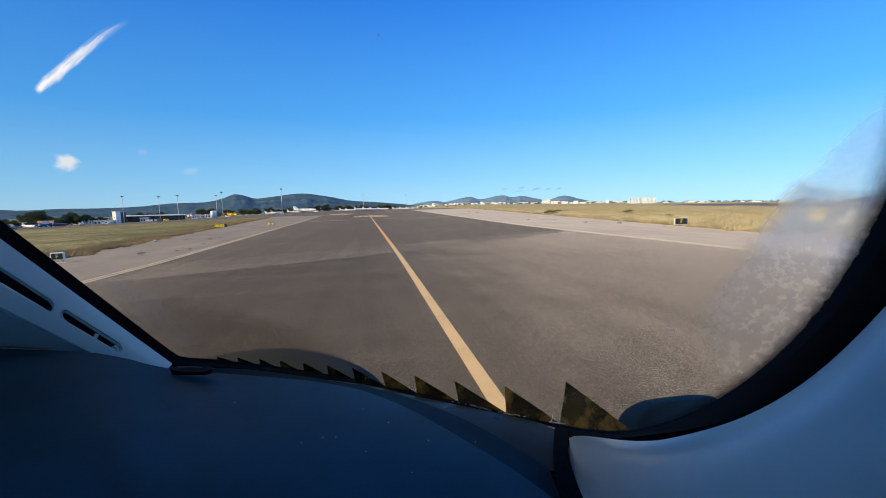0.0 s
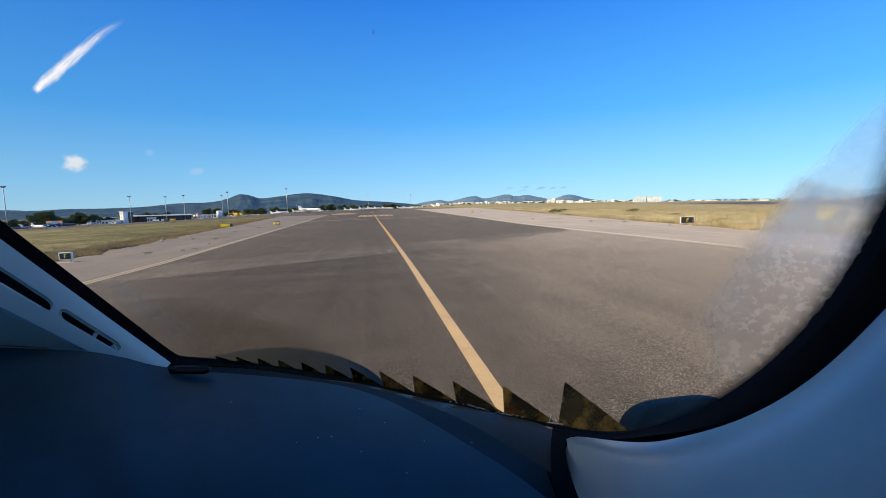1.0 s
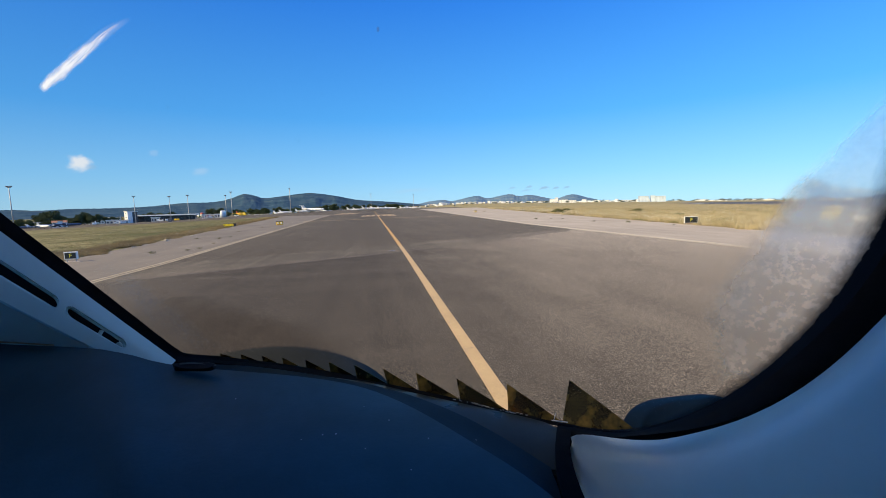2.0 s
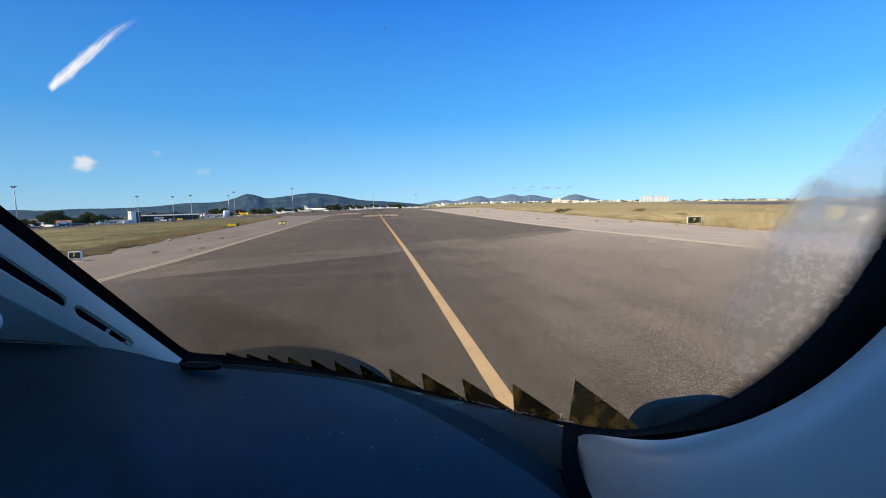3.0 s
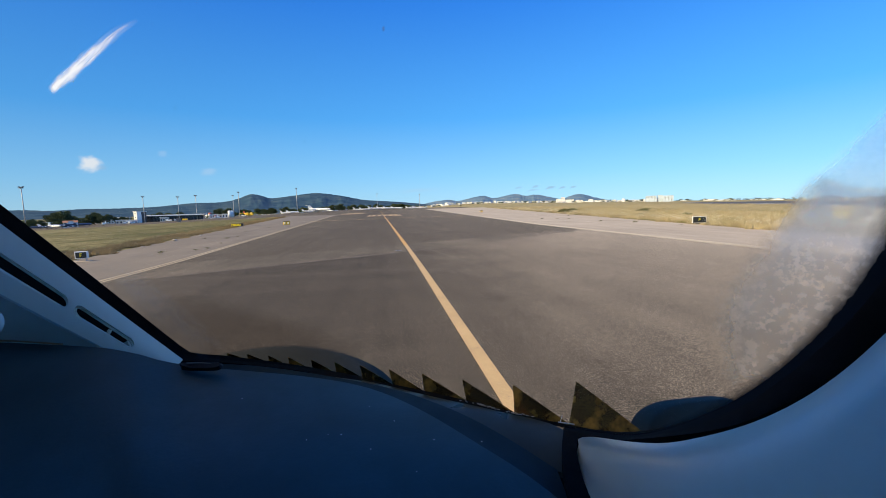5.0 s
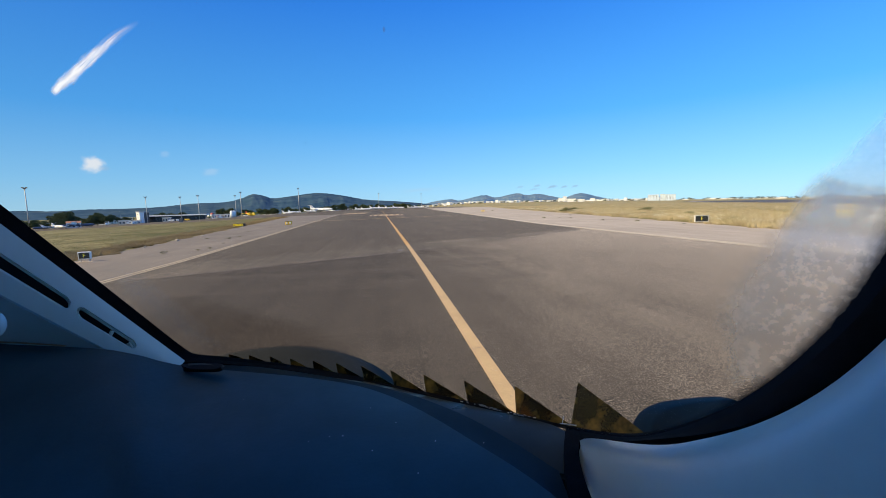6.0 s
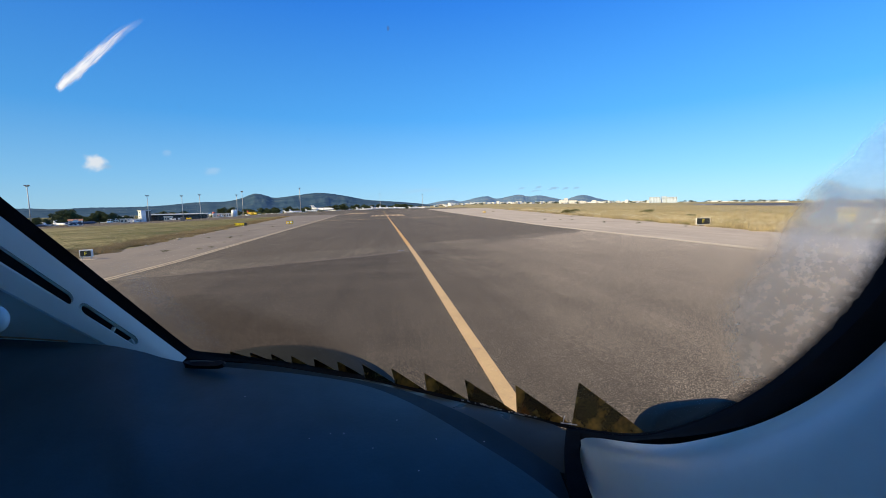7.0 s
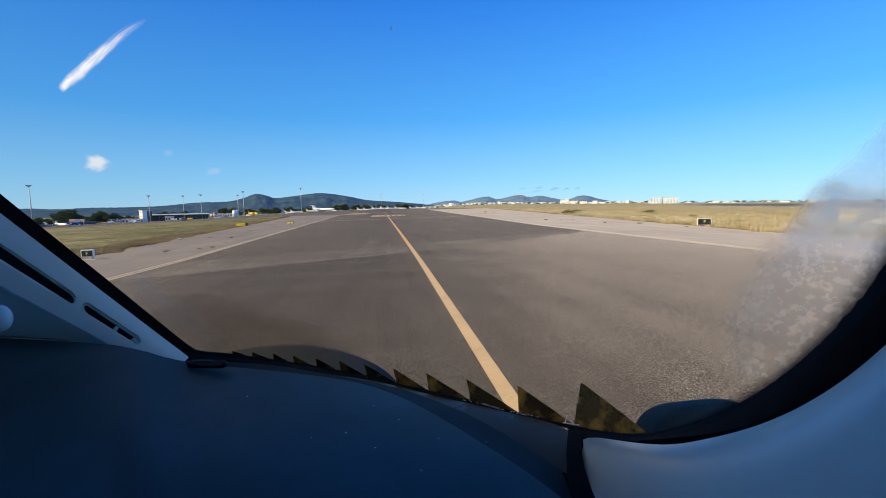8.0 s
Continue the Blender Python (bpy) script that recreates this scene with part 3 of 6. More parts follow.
def rod(bm, a, b, r1, r2=None, sides=8):
    a, b = Vector(a), Vector(b)
    m = Matrix.Translation((a + b) / 2) @ (b - a).to_track_quat("Z", "Y").to_matrix().to_4x4()
    bmesh.ops.create_cone(bm, cap_ends=True, segments=sides, radius1=r1, radius2=r1 if r2 is None else r2,
                          depth=(b - a).length, matrix=m)
    return bm


def ball(bm, c, s, u=16, v=10):
    bmesh.ops.create_uvsphere(bm, u_segments=u, v_segments=v, radius=1.0, matrix=Matrix.Translation(c) @ Matrix.Diagonal((*s, 1)))
    return bm


def curve_through(points, n):
    """n points evenly along a smooth curve through the given ones."""
    p = [Vector(q) for q in points]
    if len(p) == 2:
        return [p[0].lerp(p[1], i / (n - 1)) for i in range(n)]
    p = [2 * p[0] - p[1]] + p + [2 * p[-1] - p[-2]]
    dense = []
    for i in range(1, len(p) - 2):
        a, b, c, d = p[i - 1:i + 3]
        for s in range(12):
            t = s / 12
            dense.append(0.5 * (2 * b + (c - a) * t + (2 * a - 5 * b + 4 * c - d) * t * t + (3 * b - a - 3 * c + d) * t ** 3))
    dense.append(p[-2])
    run = [0.0]
    for a, b in zip(dense, dense[1:]):
        run.append(run[-1] + (b - a).length)
    out, k = [], 0
    for i in range(n):
        want = run[-1] * i / (n - 1)
        while k < len(run) - 2 and run[k + 1] < want:
            k += 1
        span = max(run[k + 1] - run[k], 1e-9)
        out.append(dense[k].lerp(dense[k + 1], (want - run[k]) / span))
    return out


def loft(rows, n=24, m=8):
    """A smooth sheet through rows of control points, with UVs along and across it."""
    lines = [curve_through(r, n) for r in rows]
    cols = [curve_through([ln[i] for ln in lines], m) for i in range(n)]
    bm = bmesh.new()
    uv = bm.loops.layers.uv.new("UVMap")
    grid = [[bm.verts.new(c) for c in col] for col in cols]
    for i in range(n - 1):
        for j in range(m - 1):
            fc = bm.faces.new((grid[i][j], grid[i + 1][j], grid[i + 1][j + 1], grid[i][j + 1]))
            for lp, (a, b) in zip(fc.loops, ((i, j), (i + 1, j), (i + 1, j + 1), (i, j + 1))):
                lp[uv].uv = (b / (m - 1), a / (n - 1))
    return bm


def thick(ob, depth, offset=0.0):
    s = ob.modifiers.new("thickness", "SOLIDIFY")
    s.thickness, s.offset = depth, offset
    crisp = ob.modifiers.new("crisp", "EDGE_SPLIT")
    crisp.split_angle = radians(42)
    return ob


def prism(corners, z0, z1):
    """An upright slab over a plan polygon."""
    bm = bmesh.new()
    lo = [bm.verts.new((x, y, z0)) for x, y in corners]
    hi = [bm.verts.new((x, y, z1)) for x, y in corners]
    bm.faces.new(lo[::-1])
    bm.faces.new(hi)
    k = len(corners)
    for i in range(k):
        bm.faces.new((lo[i], lo[(i + 1) % k], hi[(i + 1) % k], hi[i]))
    return bm


# ---------------------------------------------------------------- ground plan
# x across the taxiway, y along it. Edges run apart ahead, where the taxiway opens into the apron.


def left_line(y):
    return -9.45 - 0.056 * max(0.0, y - 20)


def left_grass(y):
    return -12.3 - 0.138 * y


def right_line(y):
    return 16.5 + 0.068 * max(0.0, y - 42)


def right_grass(y):
    return 21.3 + 0.195 * max(y, -20)


def ground_z(x, y):
    """Level pavement; the field falls gently away on both sides and rises towards the town."""
    yy = min(max(y, -60.0), 420.0)
    rise = 0.010 * min(max(y - 300.0, 0.0), 900.0) * min(max((x - 120.0) / 120.0, 0.0), 1.0)
    west, east = max(0.0, left_grass(yy) - 1.0 - x), max(0.0, x - right_grass(yy) - 1.0)
    return -0.06 - 0.030 * min(west, 250.0) - 0.018 * min(east, 55.0) - 0.012 * max(0.0, min(east, 3000.0) - 150.0) + rise


def grid_ground():
    bm = bmesh.new()
    xs = sorted({*range(-300, 301, 6), *[s * v for s in (-1, 1) for v in (340, 400, 500, 700, 1000, 1500, 2200, 3200, 4600)]})
    ys = sorted({*range(-60, 421, 8), *(-4600, -2500, -1200, -600, -300, -150, 480, 560, 700, 900, 1200, 1700, 2400, 3300, 4700)})
    grid = [[bm.verts.new((x, y, ground_z(x, y))) for x in xs] for y in ys]
    for a, b in zip(grid, grid[1:]):
        for i in range(len(xs) - 1):
            bm.faces.new((a[i], a[i + 1], b[i + 1], b[i]))
    return bm


structure("ground", grid_ground(), M_FIELD, "dry grassy airfield with straw and green patches", "ground", True)


def strip(a, b, y0, y1, step, z):
    """A sheet between two edges that are functions of y."""
    bm = bmesh.new()
    rows = []
    y = y0
    while y <= y1 + 1e-6:
        rows.append((bm.verts.new((a(y), y, z)), bm.verts.new((b(y), y, z))))
        y += step
    for (p, q), (r, s) in zip(rows, rows[1:]):
        bm.faces.new((p, q, s, r))
    return bm


structure("shoulder_left", strip(left_grass, lambda y: left_line(y) + 0.3, -60, 168, 6, -0.012), M_SHOULDER_OLD,
          "grey-brown worn concrete shoulder with stains and weeds", "shoulder")
structure("shoulder_right", strip(lambda y: right_line(y) - 0.3, right_grass, -60, 420, 6, -0.012), M_SHOULDER,
          "pale worn concrete shoulder with stains and weeds", "shoulder")
structure("taxiway", strip(left_line, right_line, -60, 420, 6, 0.0), M_ASPHALT_OLD,
          "old brownish-grey asphalt taxiway with coarse stones", "taxiway")


def new_front(x):
    return 24.0 + 0.45 * x if x < 0 else 24.0 + 0.55 * x


def patch_front(x):
    return 14.6 + 0.563 * (x + 9.4) if x < 2.5 else 21.3 + 0.75 * (x - 2.5)


def frayed(x, size):
    """Uneven course of a worn edge."""
    return size * (0.5 * math.sin(x * 2.9 + 1) + 0.35 * math.sin(x * 7.3) + 0.3 * math.sin(x * 17.1 + 2) + 0.25 * math.sin(x * 41.0))


def worn_patch():
    """The paler, dusty strip of old asphalt before the seam."""
    bm = bmesh.new()
    rows = []
    for i in range(240):
        x = -9.2 + 25.2 * i / 239
        edge = patch_front(x) + 0.25 * math.sin(x * 1.7) * min(1.0, max(0.0, x - 2.0) / 4) + frayed(x, 0.22)
        rows.append((bm.verts.new((x, edge, 0.0025)), bm.verts.new((x, new_front(x) + 0.3, 0.0025))))
    for (a, b), (c, d) in zip(rows, rows[1:]):
        bm.faces.new((a, c, d, b))
    return bm


structure("taxiway_patch", worn_patch(), M_ASPHALT_PALE, "paler dusty strip of worn asphalt across the taxiway", "taxiway")


def newer_layer():
    """The darker asphalt layer, laid from a slanting seam onwards."""
    bm = bmesh.new()
    rows = []
    for i in range(60):
        t = i / 59
        row = []
        for j in range(121):
            s = j / 120
            x0 = left_line(24) * (1 - s) + right_line(34) * s
            y = (new_front(x0) + frayed(x0 + 5, 0.10)) * (1 - t * t) + 430 * t * t
            row.append(bm.verts.new(((left_line(y) + 0.25) * (1 - s) + (right_line(y) - 0.25) * s, y, 0.005)))
        rows.append(row)
    for a, b in zip(rows, rows[1:]):
        for j in range(120):
            bm.faces.new((a[j], a[j + 1], b[j + 1], b[j]))
    return bm


structure("taxiway_resurfaced", newer_layer(), M_ASPHALT_NEW, "darker resurfaced asphalt layer of the taxiway", "taxiway")


def drape(a, b, y0, y1, step, lift, cols=6):
    """A sheet between two edges that follows the falling field."""
    bm = bmesh.new()
    rows = []
    y = y0
    while y <= y1 + 1e-6:
        xs = [a(y) + (b(y) - a(y)) * j / cols for j in range(cols + 1)]
        rows.append([bm.verts.new((x, y, ground_z(x, y) + lift)) for x in xs])
        y += step
    for p, q in zip(rows, rows[1:]):
        for j in range(cols):
            bm.faces.new((p[j], p[j + 1], q[j + 1], q[j]))
    return bm


structure("apron", drape(lambda y: -320.0, lambda y: left_line(y) + 0.2, 168, 420, 9, 0.045, 30), M_ASPHALT_NEW,
          "wide grey asphalt apron beside the taxiway", "apron")
structure("apron_far", prism([(-70, 421), (90, 421), (170, 900), (-70, 900)], -7.0, -0.02), M_ASPHALT_NEW,
          "grey asphalt apron at the end of the taxiway", "apron")
structure("runway", drape(lambda y: 86 + 0.57 * y, lambda y: 141 + 0.76 * y, -60, 412, 8, 0.12), M_RUNWAY,
          "dark asphalt runway beyond the dry grass", "runway")

# painted lines
Z_PAINT = 0.011


def line(name, a, b, y0, y1, material, label, step=6, z=Z_PAINT):
    return structure(name, strip(a, b, y0, y1, step, z), material, label, "road marking")




def centre(y):
    """The middle of the centre line, which swings gently to one side ahead."""
    over = max(0.0, y - 14.0)
    return 1.335 - 0.0098 * over * over / (over + 9.0)


line("centre_line", lambda y: centre(y) - 0.105, lambda y: centre(y) + 0.105, -58, 24, M_LINE, "worn tan-yellow taxiway centre line", 2)
line("centre_line_ahead", lambda y: centre(y) - 0.115, lambda y: centre(y) + 0.115, 24, 290, M_LINE_NEW, "fresh ochre-yellow taxiway centre line", 3.5)
for off in (0.0, 0.25):
    line("edge_line_left", lambda y: left_line(y) - 0.14 + off, lambda y: left_line(y) + 0.02 + off, -58, 180, M_LINE_LEFT,
         "double faded yellow taxiway edge line")
    line("edge_line_right", lambda y: right_line(y) - 0.30 + off * 1.5, lambda y: right_line(y) + 0.02 + off * 1.5, -58, 400, M_LINE_OLD,
         "double faded yellow taxiway edge line")


def slant_quad(a, b, w, z):
    a, b = Vector((*a, 0)), Vector((*b, 0))
    n = Vector((-(b - a).y, (b - a).x, 0)).normalized() * w / 2
    bm = bmesh.new()
    bm.faces.new([bm.verts.new((p.x, p.y, z)) for p in (a - n, b - n, b + n, a + n)])
    return bm


hold = thing("holding_line", "broken ochre holding-position line across the taxiway", "road marking", kind="structure")
HOLD_A, HOLD_B = Vector((-13.5, 81.0)), Vector((24.5, 96.0))
for k in range(14):
    p, q = HOLD_A.lerp(HOLD_B, k / 14), HOLD_A.lerp(HOLD_B, (k + 0.78) / 14)
    part("dash", slant_quad(p, q, 0.9, Z_PAINT + 0.004), M_LINE, hold)
part("base_stripe", slant_quad(HOLD_A, HOLD_B, 0.45, Z_PAINT + 0.001), M_LINE_OLD, hold)


def ground_sign(c, sx, sy, turn, bars, label):
    ob = thing("painted_ground_sign", label, "road marking", (*c, Z_PAINT + 0.004), turn, "painted signs on the taxiway", "structure")
    part("border", prism([(-sx / 2 - 0.5, -sy / 2 - 0.8), (sx / 2 + 0.5, -sy / 2 - 0.8), (sx / 2 + 0.5, sy / 2 + 0.8), (-sx / 2 - 0.5, sy / 2 + 0.8)], -0.003, 0.0), M_MARK_BLACK, ob)
    part("panel", prism([(-sx / 2, -sy / 2), (sx / 2, -sy / 2), (sx / 2, sy / 2), (-sx / 2, sy / 2)], 0.0, 0.004), M_LINE, ob)
    for k in range(bars):
        x = sx * ((k + 0.5) / bars - 0.5)
        part("letter_bar", prism([(x - sx / bars * 0.28, -sy * 0.3), (x + sx / bars * 0.22, -sy * 0.3), (x + sx / bars * 0.3, sy * 0.3), (x - sx / bars * 0.1, sy * 0.3)], 0.004, 0.008), M_MARK_BLACK, ob)


ground_sign((0.6, 124.0), 9.5, 22.0, 0, 6, "ochre painted ground sign with dark lettering on asphalt")
ground_sign((-12.5, 190.0), 9.0, 40.0, 0, 4, "ochre painted ground sign on the apron asphalt")

structure("runway_edge_line", drape(lambda y: 89 + 0.575 * y, lambda y: 90.6 + 0.58 * y, -58, 400, 8, 0.14, 1), M_LINE_WHITE, "white runway edge line", "road marking")

# ---------------------------------------------------------------- cockpit of the aircraft
aircraft = thing("aircraft", "small white jet with a navy cockpit hood, standing on the taxiway", "aircraft")

# glareshield hood: far edge, two middle rows, near edge
hood_rows = [
    [(-0.785, 0.799, 2.003), (-0.503, 0.764, 1.980), (-0.421, 0.755, 1.964), (-0.344, 0.756, 1.937), (-0.042, 0.687, 1.902), (0.139, 0.494, 1.877), (0.234, 0.384, 1.837)],
    [(-0.741, 0.749, 1.979), (-0.476, 0.717, 1.958), (-0.399, 0.709, 1.943), (-0.324, 0.705, 1.918), (-0.056, 0.607, 1.896), (0.094, 0.460, 1.870), (0.194, 0.360, 1.834)],
    [(-0.643, 0.634, 1.895), (-0.408, 0.598, 1.885), (-0.334, 0.577, 1.886), (-0.263, 0.555, 1.879), (-0.069, 0.485, 1.874), (0.056, 0.403, 1.853), (0.157, 0.332, 1.807)],
    [(-0.521, 0.499, 1.851), (-0.332, 0.470, 1.846), (-0.277, 0.462, 1.845), (-0.218, 0.443, 1.848), (-0.072, 0.401, 1.846), (0.032, 0.354, 1.837), (0.137, 0.311, 1.777)],
]
hood = thick(part("glareshield", loft(hood_rows, 48, 20), M_HOOD, aircraft, "navy leather-grained instrument hood", True), 0.012, -1)

# ledge between hood and windscreen base, and the hood's shade-coloured flank that drops to it
ledge_far = [(-0.388, 0.857, 1.915), (-0.217, 0.805, 1.905), (-0.045, 0.742, 1.889), (0.072, 0.682, 1.876), (0.177, 0.625, 1.867), (0.255, 0.572, 1.862), (0.256, 0.520, 1.862), (0.246, 0.470, 1.846)]
ledge_near = [(-0.384, 0.848, 1.914), (-0.212, 0.790, 1.906), (-0.072, 0.731, 1.896), (-0.010, 0.700, 1.891), (0.046, 0.672, 1.882), (0.114, 0.614, 1.873), (0.169, 0.551, 1.863), (0.219, 0.488, 1.849)]
flank_foot = [(-0.373, 0.818, 1.903), (-0.204, 0.752, 1.900), (-0.042, 0.676, 1.893), (0.052, 0.580, 1.886), (0.122, 0.487, 1.870), (0.170, 0.427, 1.854), (0.190, 0.402, 1.839), (0.215, 0.374, 1.806)]
thick(part("ledge", loft([ledge_far, ledge_near], 36, 8), M_LEDGE, aircraft, "dark plastic ledge under the windscreen", True), 0.01, -1)
flank_top = [(x, y, z + 0.002) for x, y, z in ledge_near]
# the flank's shade is put into a darker navy than the hood's
thick(part("hood_flank", loft([flank_top, flank_foot], 36, 8), M_HOOD_SHADE, aircraft, "flank of the hood, coloured darker navy for its shade", True), 0.008, -1)

# centre post: rubber seal, pale trim with two slots, lower panel
seal_left = [
    [(-0.830, 0.781, 2.448), (-0.733, 0.814, 2.318), (-0.653, 0.832, 2.221), (-0.560, 0.848, 2.114), (-0.464, 0.863, 2.003), (-0.409, 0.863, 1.943), (-0.385, 0.862, 1.920), (-0.313, 0.850, 1.911), (-0.177, 0.808, 1.898), (-0.046, 0.757, 1.884)],
    [(-0.830, 0.769, 2.428), (-0.736, 0.802, 2.302), (-0.657, 0.821, 2.204), (-0.566, 0.837, 2.097), (-0.470, 0.852, 1.988), (-0.410, 0.847, 1.931), (-0.378, 0.846, 1.918), (-0.308, 0.834, 1.909), (-0.173, 0.793, 1.898), (-0.045, 0.741, 1.884)],
    [(-0.829, 0.756, 2.408), (-0.739, 0.791, 2.285), (-0.660, 0.810, 2.187), (-0.572, 0.826, 2.080), (-0.475, 0.841, 1.973), (-0.409, 0.835, 1.919), (-0.372, 0.829, 1.914), (-0.302, 0.818, 1.908), (-0.170, 0.777, 1.899), (-0.045, 0.726, 1.884)],
]
thick(part("windscreen_seal", loft(seal_left, 48, 6), M_SEAL, aircraft, "black rubber windscreen seal", True), 0.012, 0)


def post_trim():
    """Flat trim bar along the post with two long slots cut through it."""
    a0, a1 = Vector((-0.809, 0.753, 2.401)), Vector((-0.387, 0.827, 1.919))
    b0, b1 = Vector((-0.797, 0.709, 2.249)), Vector((-0.397, 0.800, 1.895))
    bm = bmesh.new()
    n, m = 560, 48
    grid = []
    for i in range(n + 1):
        s = i / n
        row = []
        for j in range(m + 1):
            t = j / m
            p = (a0.lerp(a1, s)).lerp(b0.lerp(b1, s), t)
            p = p + Vector((0, -1, 0.35)).normalized() * 0.006 * math.sin(math.pi * t)
            row.append(bm.verts.new(p))
        grid.append(row)

    def in_slot(s, t):
        for s0, s1, t0, t1 in SLOTS:
            if s0 < s < s1 and t0 < t < t1:
                ds = min(s - s0, s1 - s) * 6.5
                dt = min(t - t0, t1 - t)
                if not (ds < 0.12 and dt < 0.12 and (0.12 - ds) ** 2 + (0.12 - dt) ** 2 > 0.0145):
                    return True
        return False

    for i in range(n):
        for j in range(m):
            if not in_slot((i + 0.5) / n, (j + 0.5) / m):
                bm.faces.new((grid[i][j], grid[i + 1][j], grid[i + 1][j + 1], grid[i][j + 1]))
    return bm


SLOTS = ((0.06, 0.34, 0.40, 0.65), (0.36, 0.660, 0.40, 0.65), (0.680, 0.864, 0.40, 0.65))
trim = part("centre_post", post_trim(), M_TRIM, aircraft, "pale grey post trim with two long slots", True)
thick(trim, 0.010, -1)


def slot_rim(s0, s1, t0, t1):
    """Rounded edge that runs round one slot of the post."""
    a0, a1 = Vector((-0.809, 0.753, 2.401)), Vector((-0.387, 0.827, 1.919))
    b0, b1 = Vector((-0.797, 0.709, 2.249)), Vector((-0.397, 0.800, 1.895))
    ring = []
    for cs, ct, start in ((s1, t1, 0), (s0, t1, 1), (s0, t0, 2), (s1, t0, 3)):
        ds, dt = 0.0185 * (-1 if cs == s1 else 1), 0.12 * (-1 if ct == t1 else 1)
        for k in range(5):
            a = math.pi / 2 * (start + k / 4)
            ring.append((cs + ds + 0.0185 * math.cos(a), ct + dt + 0.12 * math.sin(a)))
    pts = []
    for s, t in ring:
        p = (a0.lerp(a1, s)).lerp(b0.lerp(b1, s), t)
        pts.append(p + Vector((0, -1, 0.35)).normalized() * 0.006 * math.sin(math.pi * t))
    bm = bmesh.new()
    for p, q in zip(pts, pts[1:] + pts[:1]):
        if (q - p).length > 1e-5:
            rod(bm, p, q, 0.0028, sides=8)
    return bm


for slot in SLOTS:
    part("slot_rim", slot_rim(*slot), M_TRIM, trim, "", True)
slot_back = [
    [(-0.857, 0.782, 2.374), (-0.675, 0.830, 2.162), (-0.419, 0.856, 1.906)],
    [(-0.866, 0.749, 2.287), (-0.711, 0.808, 2.103), (-0.474, 0.842, 1.886)],
]
thick(part("slot_backing", loft(slot_back, 16, 3), M_SLOT, aircraft, "dark recess behind the slots"), 0.004, 0)
part("slot_latch", rod(bmesh.new(), (-0.473, 0.824, 1.967), (-0.466, 0.822, 1.954), 0.006), M_TRIM, aircraft)
part("slot_divider", rod(bmesh.new(), (-0.497, 0.821, 1.992), (-0.501, 0.815, 1.981), 0.0035), M_TRIM, aircraft)
lower_panel = [
    [(-0.839, 0.714, 2.277), (-0.671, 0.745, 2.134), (-0.573, 0.767, 2.048), (-0.488, 0.782, 1.976), (-0.394, 0.795, 1.897)],
    [(-0.872, 0.721, 2.198), (-0.721, 0.767, 2.083), (-0.615, 0.785, 2.016), (-0.529, 0.801, 1.952), (-0.418, 0.807, 1.882)],
    [(-0.955, 0.760, 2.063), (-0.808, 0.820, 1.978), (-0.688, 0.833, 1.938), (-0.583, 0.835, 1.912), (-0.476, 0.839, 1.856)],
]
thick(part("lower_post_panel", loft(lower_panel, 24, 10), M_LOWER, aircraft, "lower post panel, trim coloured darker and bluer for its shade", True), 0.008, -1)
knob = bmesh.new()
ball(knob, (-0.565, 0.678, 2.050), (0.014, 0.014, 0.020))
part("handle_knob", knob, M_LOWER, aircraft, "blue-grey plastic knob", True)
part("brass_edge", loft([[(-0.683, 0.775, 2.003), (-0.610, 0.764, 1.999), (-0.533, 0.760, 1.989)], [(-0.676, 0.767, 2.000), (-0.603, 0.756, 1.998), (-0.528, 0.752, 1.988)]], 10, 3), M_BRASS, aircraft, "thin brass edging strip")

# right hand frame: seal and trim panel
seal_right = [
    [(0.279, 0.593, 1.857), (0.347, 0.504, 1.882), (0.414, 0.440, 1.946), (0.482, 0.398, 2.036), (0.534, 0.372, 2.148), (0.566, 0.352, 2.293), (0.558, 0.325, 2.417)],
    [(0.266, 0.565, 1.855), (0.328, 0.477, 1.889), (0.396, 0.407, 1.950), (0.450, 0.362, 2.028), (0.500, 0.333, 2.116), (0.552, 0.309, 2.257), (0.556, 0.292, 2.389)],
    [(0.256, 0.535, 1.853), (0.311, 0.451, 1.898), (0.380, 0.380, 1.949), (0.432, 0.327, 2.022), (0.486, 0.298, 2.096), (0.562, 0.280, 2.226), (0.585, 0.272, 2.360)],
]
outer, middle, inner = [[Vector(p) for p in r] for r in seal_right]
pull = (0.55, 0.42, 0.12, 0.0, 0.0, 0.0, 0.0)
edge_top = [a.lerp(b, f) for a, b, f in zip(outer, middle, pull)]
edge_foot = [a.lerp(b, 0.72) for a, b in zip(edge_top, middle)]
body_top = [a.lerp(b, 0.55) for a, b in zip(edge_top, middle)]
side_seal = thick(part("side_seal", loft([body_top, middle, inner], 64, 8), M_SEAL, aircraft, "thick black rubber side frame of the windscreen", True), 0.012, 0)
# dark see-through strip, added nearer the eye to blur the seal's edge
edge_free = [a + (a - b) * 0.8 for a, b in zip(edge_top, middle)]
part("seal_blur", loft([[EYE.lerp(p, 0.88) for p in r] for r in (edge_free, edge_top, edge_foot)], 64, 10), M_SEAL_BLUR, side_seal, "see-through dark strip that blurs the edge of the seal", True)
